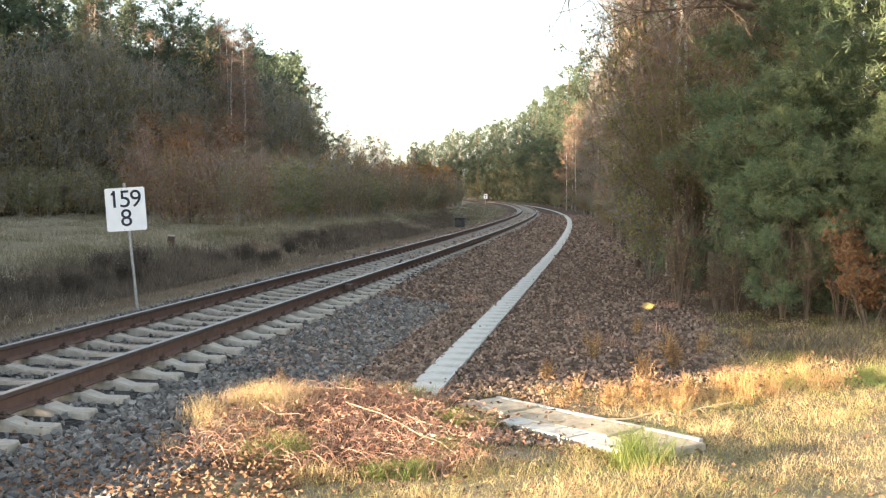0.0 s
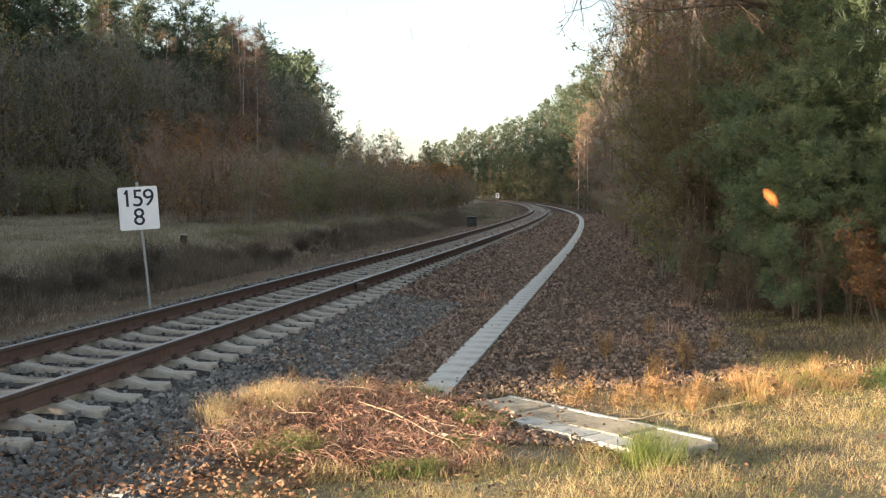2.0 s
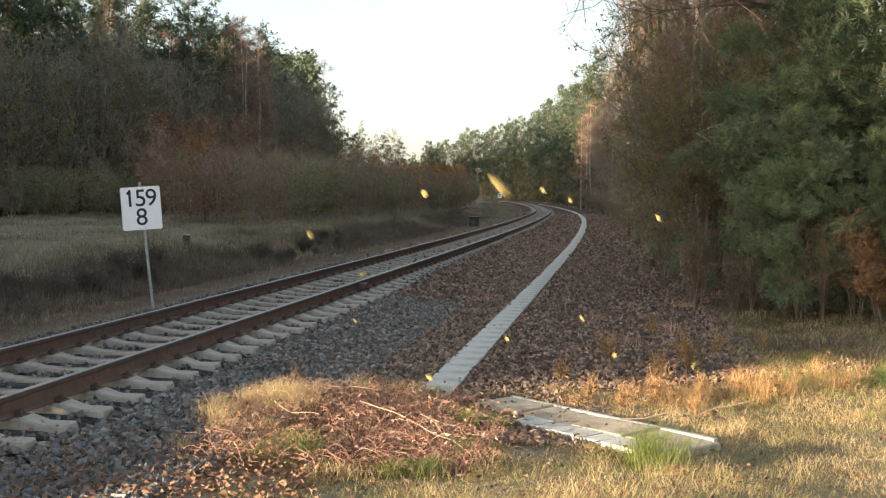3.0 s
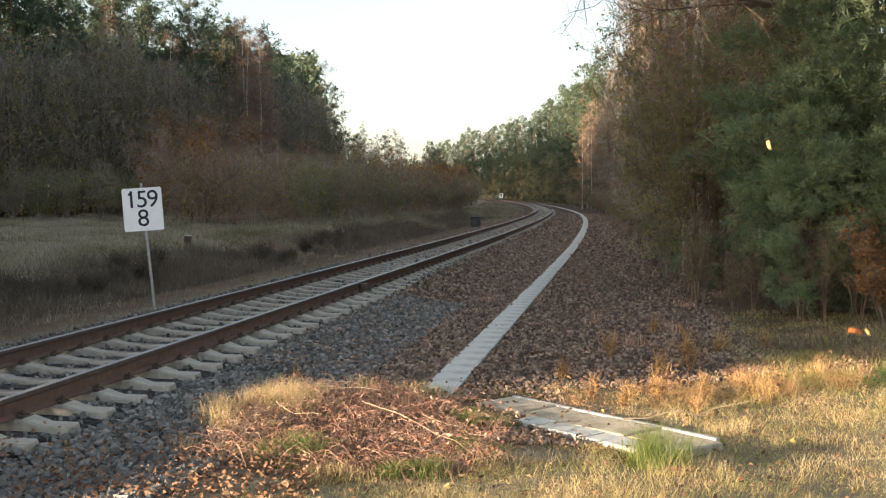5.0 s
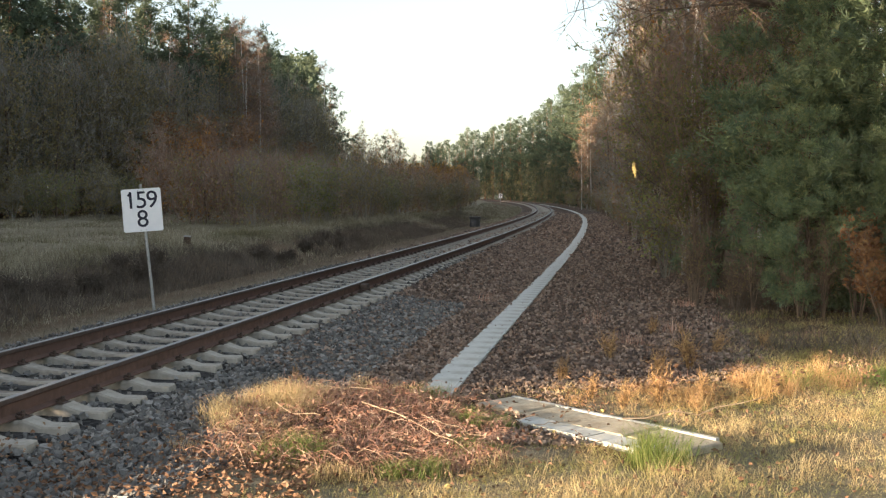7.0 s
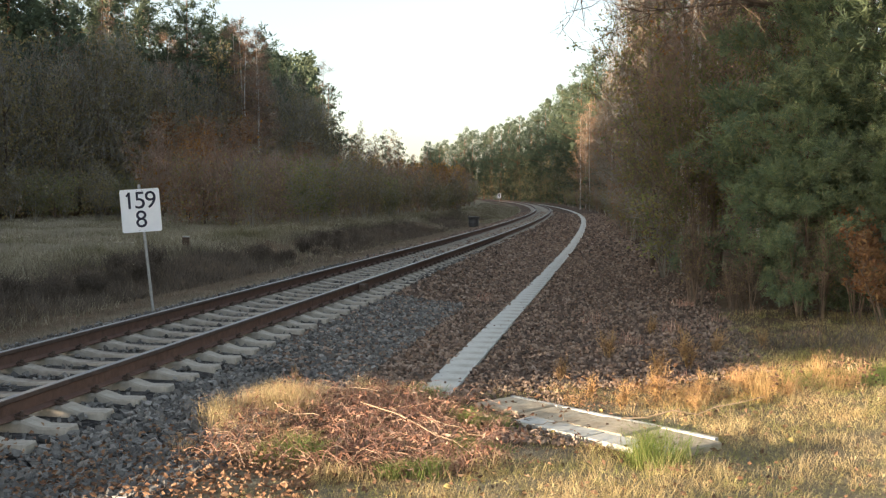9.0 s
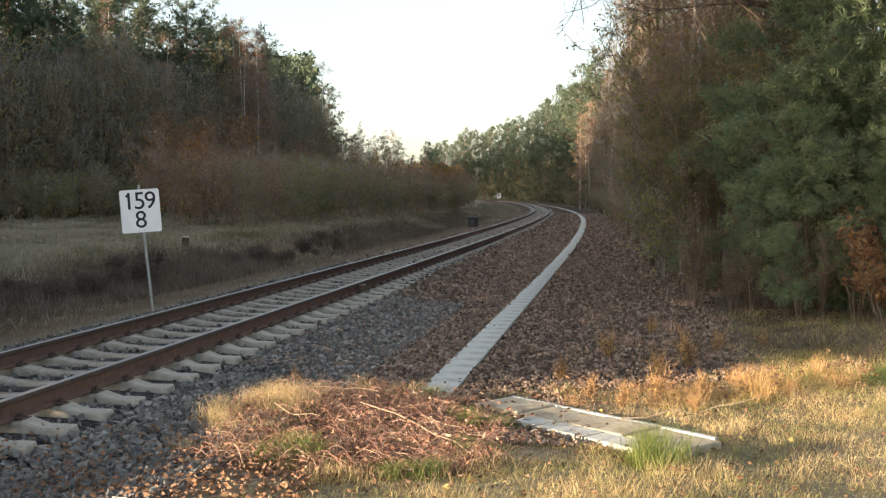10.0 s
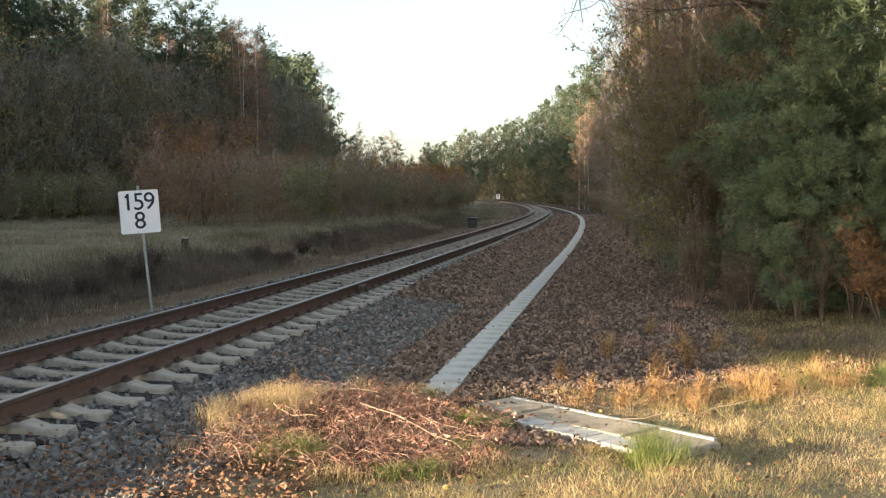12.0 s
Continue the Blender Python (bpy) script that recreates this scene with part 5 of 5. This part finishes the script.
    # the field across the line: pale grass on the bank, dark heather on its slope
    def bank(name, n, s0, s1, o0, o1, hgt, width, mat, label, keep=None, power=1.3, lean=0.5):
        P, s, o = places(rng, n, s0, s1, o0, o1, power, keep)
        V, T = spike_arrays(P, rng.normal(size=P.shape) * lean + [0, 0, 1], hgt, width * 2, rng)
        stuff(name, V, T, mat, label, "grass")

    pat = lambda s, o: np.sin(s * 0.45 + o * 0.8) + np.sin(s * 0.21 - o * 0.5 + 1) + rng.normal(size=len(s)) * 0.6
    bank("field_grass", 70000, 18, 80, -30, -6.4, 0.26, 0.007, M_BANK, "pale withered grass on the low bank", lambda s, o: (pat(s, o) > -1.2) | (o > -9), 1.2)
    bank("bank_heather", 48000, 13, 85, -6.9, -3.9, 0.3, 0.007, M_HEATH, "dark heather and dead weeds on the slope", lambda s, o: pat(s, o) > -0.9)
    bank("crest_grass", 16000, 16, 80, -8.6, -6.2, 0.4, 0.006, M_BANK, "long pale grass along the crest of the bank")
    bank("verge_grass", 12000, 12, 80, -4.5, -2.5, 0.1, 0.006, M_FIELD, "short dry grass beside the ballast")
    bank("far_verge", 14000, 75, 165, -8, -2.6, 0.28, 0.016, M_BANK, "withered grass along the farther track")
    bank("bank_grass", 8000, 14, 80, -6.5, -3.6, 0.22, 0.006, M_BANK, "tufts of pale grass on the slope", lambda s, o: pat(s, o) < 0.0)
    clump = shrub(71, 0.55, 12, 0.9, M_HEATH, 3.0, "low dark clump of heather on the bank", M_HEATH, twigs=5, leaf=0.05, r=0.006, prim=5, sec=4, per=0.06)
    for i in range(40):
        q, off = 15 + 30 * rng.uniform(0, 1) ** 1.3, rng.uniform(-6.0, -4.5)
        x, y, _ = on_line(q, off)
        put(clump, float(x), float(y), 67.0 * i, rng.uniform(0.35, 0.95))


def weeds():
    """Single dry weeds that stand in the gravel."""
    w = shrub(61, 0.55, 5, 0.25, M_LITTER, 1.2, "tall dry red-brown weed standing in gravel", M_STRAW, twigs=2, leaf=0.03, r=0.004, prim=5, sec=3, near=True, per=0.02)
    for i, (x, y, k) in enumerate(((2.98, 12.5, 1.0), (2.1, 13.2, 0.8), (1.3, 11.6, 0.6), (3.6, 13.6, 0.7), (2.5, 11.9, 0.7), (-1.55, 10.9, 0.45), (4.4, 14.2, 0.6), (3.1, 15.5, 0.6), (1.75, 10.1, 0.6), (2.2, 10.5, 0.75), (2.7, 10.6, 0.65), (2.45, 10.0, 0.5), (3.2, 10.9, 0.6), (1.5, 10.6, 0.55))):
        put(w, x, y, 70 * i, k)


def sticks():
    """Dead sticks in the near grass."""
    rng = np.random.default_rng(8)
    for (ax, ay, az), (bx, by_, bz), r in (((-0.72, 9.3, 0.16), (0.22, 7.75, 0.1), 0.006), ((1.6, 9.3, 0.06), (3.0, 9.6, 0.24), 0.008), ((0.75, 9.0, 0.08), (1.25, 9.4, 0.04), 0.004),
                                           ((-1.3, 10.2, 0.1), (-0.6, 9.4, 0.25), 0.004), ((-0.2, 8.8, 0.2), (0.4, 8.2, 0.1), 0.004), ((-1.5, 9.0, 0.15), (-1.0, 8.3, 0.2), 0.004)):
        a, b = (ax, ay, ground_at(ax, ay) + az), (bx, by_, ground_at(bx, by_) + bz)
        a, b = np.array(a), np.array(b)
        t = np.linspace(0, 1, 7)[:, None]
        P = a + (b - a) * t + rng.normal(size=(7, 3)) * 0.018
        buf = Buf()
        buf.tube(P, np.linspace(r, r * 0.45, 7), 6)
        for k in (2, 4):
            buf.tube([P[k], P[k] + rng.normal(size=3) * 0.12 + (b - a) * 0.1], [r * 0.4, r * 0.15], 4)
        st = tagged(new("dead_stick"), "thin pale dead stick lying in dry grass", "stick")
        child("wood", buf.mesh("wood", M_STICK, True), st)


stones()
grasses()
weeds()
sticks()


# ---- falling leaves ----
def leaf_thing(name, mat, size, label):
    """One loose leaf: curled blade on a short stalk."""
    bm = bmesh.new()
    rows = []
    for i in range(7):
        u = i / 6
        w = 0.36 * size * math.sin(math.pi * min(1, u * 0.97 + 0.02)) ** 0.8 * (1.15 - 0.5 * u)
        z = 0.25 * size * (u - 0.5) ** 2
        rows.append([bm.verts.new((w * v, (u - 0.5) * size, z + 0.22 * size * abs(v) ** 1.5)) for v in (-1, -0.5, 0, 0.5, 1)])
    for a, b in zip(rows, rows[1:]):
        for i in range(4):
            bm.faces.new((a[i], a[i + 1], b[i + 1], b[i]))
    me = bpy.data.meshes.new("blade")
    bm.to_mesh(me)
    bm.free()
    me.materials.append(mat)
    ob = tagged(new(name), label, "leaf", "leaves falling in the wind")
    child("blade", me, ob)
    b = Buf()
    b.tube([(0, -0.5 * size, 0.06 * size), (0.02 * size, -0.8 * size, 0.1 * size)], [0.012 * size, 0.006 * size], 4)
    child("stalk", b.mesh("stalk", M_STALK), ob)
    return ob


FALLS = [
    [(1.50, 1.08, 4.24, 2.43), (1.60, 1.13, 4.24, 2.29), (1.90, 1.33, 4.22, 1.86), (2.00, 1.32, 4.20, 1.62), (2.10, 1.28, 4.19, 1.44), (2.20, 1.03, 4.18, 1.21), (2.30, 0.84, 4.17, 1.04), (2.50, 0.68, 4.14, 0.43)],
    [(0.60, 0.76, 5.00, 1.62), (0.70, 0.95, 4.99, 1.46), (0.80, 1.13, 4.98, 1.31), (0.90, 1.31, 4.97, 1.18), (1.00, 1.55, 4.97, 1.13), (1.10, 1.78, 4.97, 1.11), (1.30, 2.22, 4.97, 1.06)],
    [(0.20, 1.76, 5.95, 0.94), (0.30, 2.01, 5.95, 0.91), (0.40, 2.32, 5.95, 1.02), (0.50, 2.42, 5.96, 1.06), (0.70, 2.69, 5.96, 1.04)],
    [(2.80, -0.47, 3.54, 2.36), (2.90, -0.15, 3.53, 2.02), (3.00, 0.19, 3.51, 1.67), (3.10, 0.52, 3.48, 1.23), (3.25, 0.98, 3.45, 0.58)],
    [(3.00, -0.94, 1.92, 1.92), (3.10, -0.82, 1.91, 1.80), (3.20, -0.66, 1.90, 1.68), (3.40, -0.38, 1.89, 1.41), (3.60, -0.09, 1.87, 1.06)],
    [(5.10, 0.11, 3.04, 2.25), (5.30, -0.13, 3.02, 1.85), (5.40, -0.25, 3.01, 1.67), (5.50, -0.38, 3.00, 1.50), (5.70, -0.64, 2.97, 1.05), (5.85, -0.80, 2.95, 0.73)],
    [(5.40, -1.41, 2.00, 1.68), (5.50, -1.00, 1.99, 1.42), (5.60, -0.48, 1.98, 1.18), (5.70, 0.07, 1.97, 0.97)],
    [(4.80, 1.67, 6.04, 2.17), (5.00, 1.86, 6.03, 1.92), (5.10, 1.94, 6.03, 1.88), (5.20, 2.04, 6.02, 1.80), (5.30, 2.10, 6.02, 1.68), (5.40, 2.22, 6.00, 1.34), (5.50, 2.31, 5.97, 0.83), (5.60, 2.39, 5.95, 0.41)],
    [(4.50, 2.26, 6.02, 1.78), (4.80, 2.42, 5.98, 1.00), (4.90, 2.43, 5.98, 0.96), (5.10, 2.48, 5.96, 0.67)],
    [(4.70, 2.10, 5.01, 1.54), (5.00, 1.98, 4.98, 0.99), (5.10, 1.94, 4.97, 0.83), (5.30, 1.86, 4.95, 0.45)],
    [(7.00, 1.27, 7.02, 1.80), (7.20, 1.54, 6.99, 1.27), (7.50, 1.96, 6.95, 0.51)],
    [(2.20, -1.69, 9.06, 2.48), (2.50, -1.38, 9.00, 1.42), (2.80, -1.03, 8.97, 0.86), (3.10, -0.62, 8.94, 0.37)],
    [(2.20, -1.74, 9.05, 2.33), (2.50, -1.29, 9.01, 1.62), (2.70, -1.11, 8.99, 1.25), (3.10, -0.55, 8.97, 0.80)],
    [(2.20, -1.24, 8.03, 1.90), (2.50, -0.83, 7.99, 1.15), (2.80, -0.42, 7.96, 0.69)],
    [(2.10, -0.79, 10.07, 2.68), (2.50, -0.31, 10.01, 1.62), (2.70, 0.08, 9.98, 1.00), (3.00, 0.62, 9.94, 0.24)],
    [(2.10, -0.13, 10.06, 2.41), (2.50, 0.43, 9.99, 1.27), (2.80, 1.14, 9.98, 0.89), (2.90, 1.22, 9.96, 0.67), (3.10, 1.50, 9.94, 0.24)],
    [(2.10, 0.42, 10.05, 2.31), (2.50, 0.98, 9.99, 1.21), (2.90, 1.50, 9.94, 0.30)],
    [(2.10, 1.11, 9.04, 2.20), (2.50, 1.61, 8.99, 1.24), (2.90, 2.04, 8.95, 0.39)],
    [(2.20, -2.04, 7.08, 2.86), (2.50, -1.62, 7.05, 2.38), (2.80, -1.21, 7.02, 1.79), (3.10, -0.75, 6.98, 1.11)],
    [(2.30, -0.42, 9.11, 3.51), (2.50, -0.03, 9.09, 3.16), (2.80, 0.46, 9.05, 2.34), (3.00, 0.85, 9.02, 1.66), (3.20, 1.29, 8.98, 0.97)],
    [(2.40, -1.25, 8.10, 3.21), (2.50, -1.06, 8.09, 3.06), (2.80, -0.55, 8.04, 2.26), (3.10, 0.06, 7.99, 1.30)],
    [(2.35, -0.23, 9.11, 3.42), (2.50, 0.19, 9.09, 3.04), (2.80, 0.75, 9.04, 2.15), (3.20, 1.49, 8.98, 1.02)],
    [(2.30, -1.58, 3.99, 1.33), (2.50, -1.50, 3.97, 0.96), (2.65, -1.43, 3.95, 0.65)],
    [(5.20, -0.84, 9.11, 3.42), (5.50, -0.40, 9.08, 3.01), (5.90, 0.20, 9.04, 2.05)],
    [(2.70, 1.34, 9.05, 2.34), (3.00, 1.85, 9.00, 1.43), (3.20, 2.18, 8.97, 0.78)],
]


def motions():
    """Every falling leaf: from the crown that it leaves, across the view, and down to where it comes to rest."""
    rng = random.Random(5)
    orange = leaf_thing("falling_leaf", M_FALL_ORANGE, 0.075, "orange-red autumn leaf drifting down")
    pale = leaf_thing("falling_leaf", M_FALL_PALE, 0.06, "pale yellow autumn leaf drifting down")
    made = []
    for i in range(len(FALLS)):
        src = orange if i in (0, 6, 9, 22) else pale
        made.append(copy_thing(src, Matrix.Identity(4)) if src in made else src)
    for ob, way in zip(made, FALLS):
        t0, a = way[0][0], Vector(way[0][1:])
        t1, b = way[-1][0], Vector(way[-1][1:])
        v0 = (Vector(way[1][1:]) - a) / (way[1][0] - t0)
        v1 = (b - Vector(way[-2][1:])) / (t1 - way[-2][0])
        rows = []
        if t0 > 0.3:         # it hangs high up, out of view, until the gust takes it
            start = a - v0 * 0.6 + Vector((0, 0, 2.5))
            rows += [(0.0, start), (max(0.05, t0 - 0.6), start)] if t0 > 0.7 else [(0.0, start)]
        else:
            rows += [(0.0, a - v0 * t0)]
        rows += [(t, Vector(p)) for t, *p in way]
        rest = b + v1 * 0.5
        floor_z = ground_at(rest.x, rest.y) + 0.02
        rest.z = floor_z
        if t1 + 0.6 < 11.9:
            rows += [(t1 + 0.6, rest), (12.0, rest)]
        keys, ax, k = [], [rng.uniform(0, 360) for _ in range(3)], 0
        last = rows[0][0]
        for t, p in rows:
            turn = min(80, (t - last) * rng.uniform(250, 500))
            ax = [ax[0] + turn * 0.6, ax[1] + turn * 0.4, ax[2] + turn * 0.5] if t <= t1 + 0.6 else ax
            last = t
            keys.append((t, pose(*p, *ax)))
        walk(ob, keys)


motions()
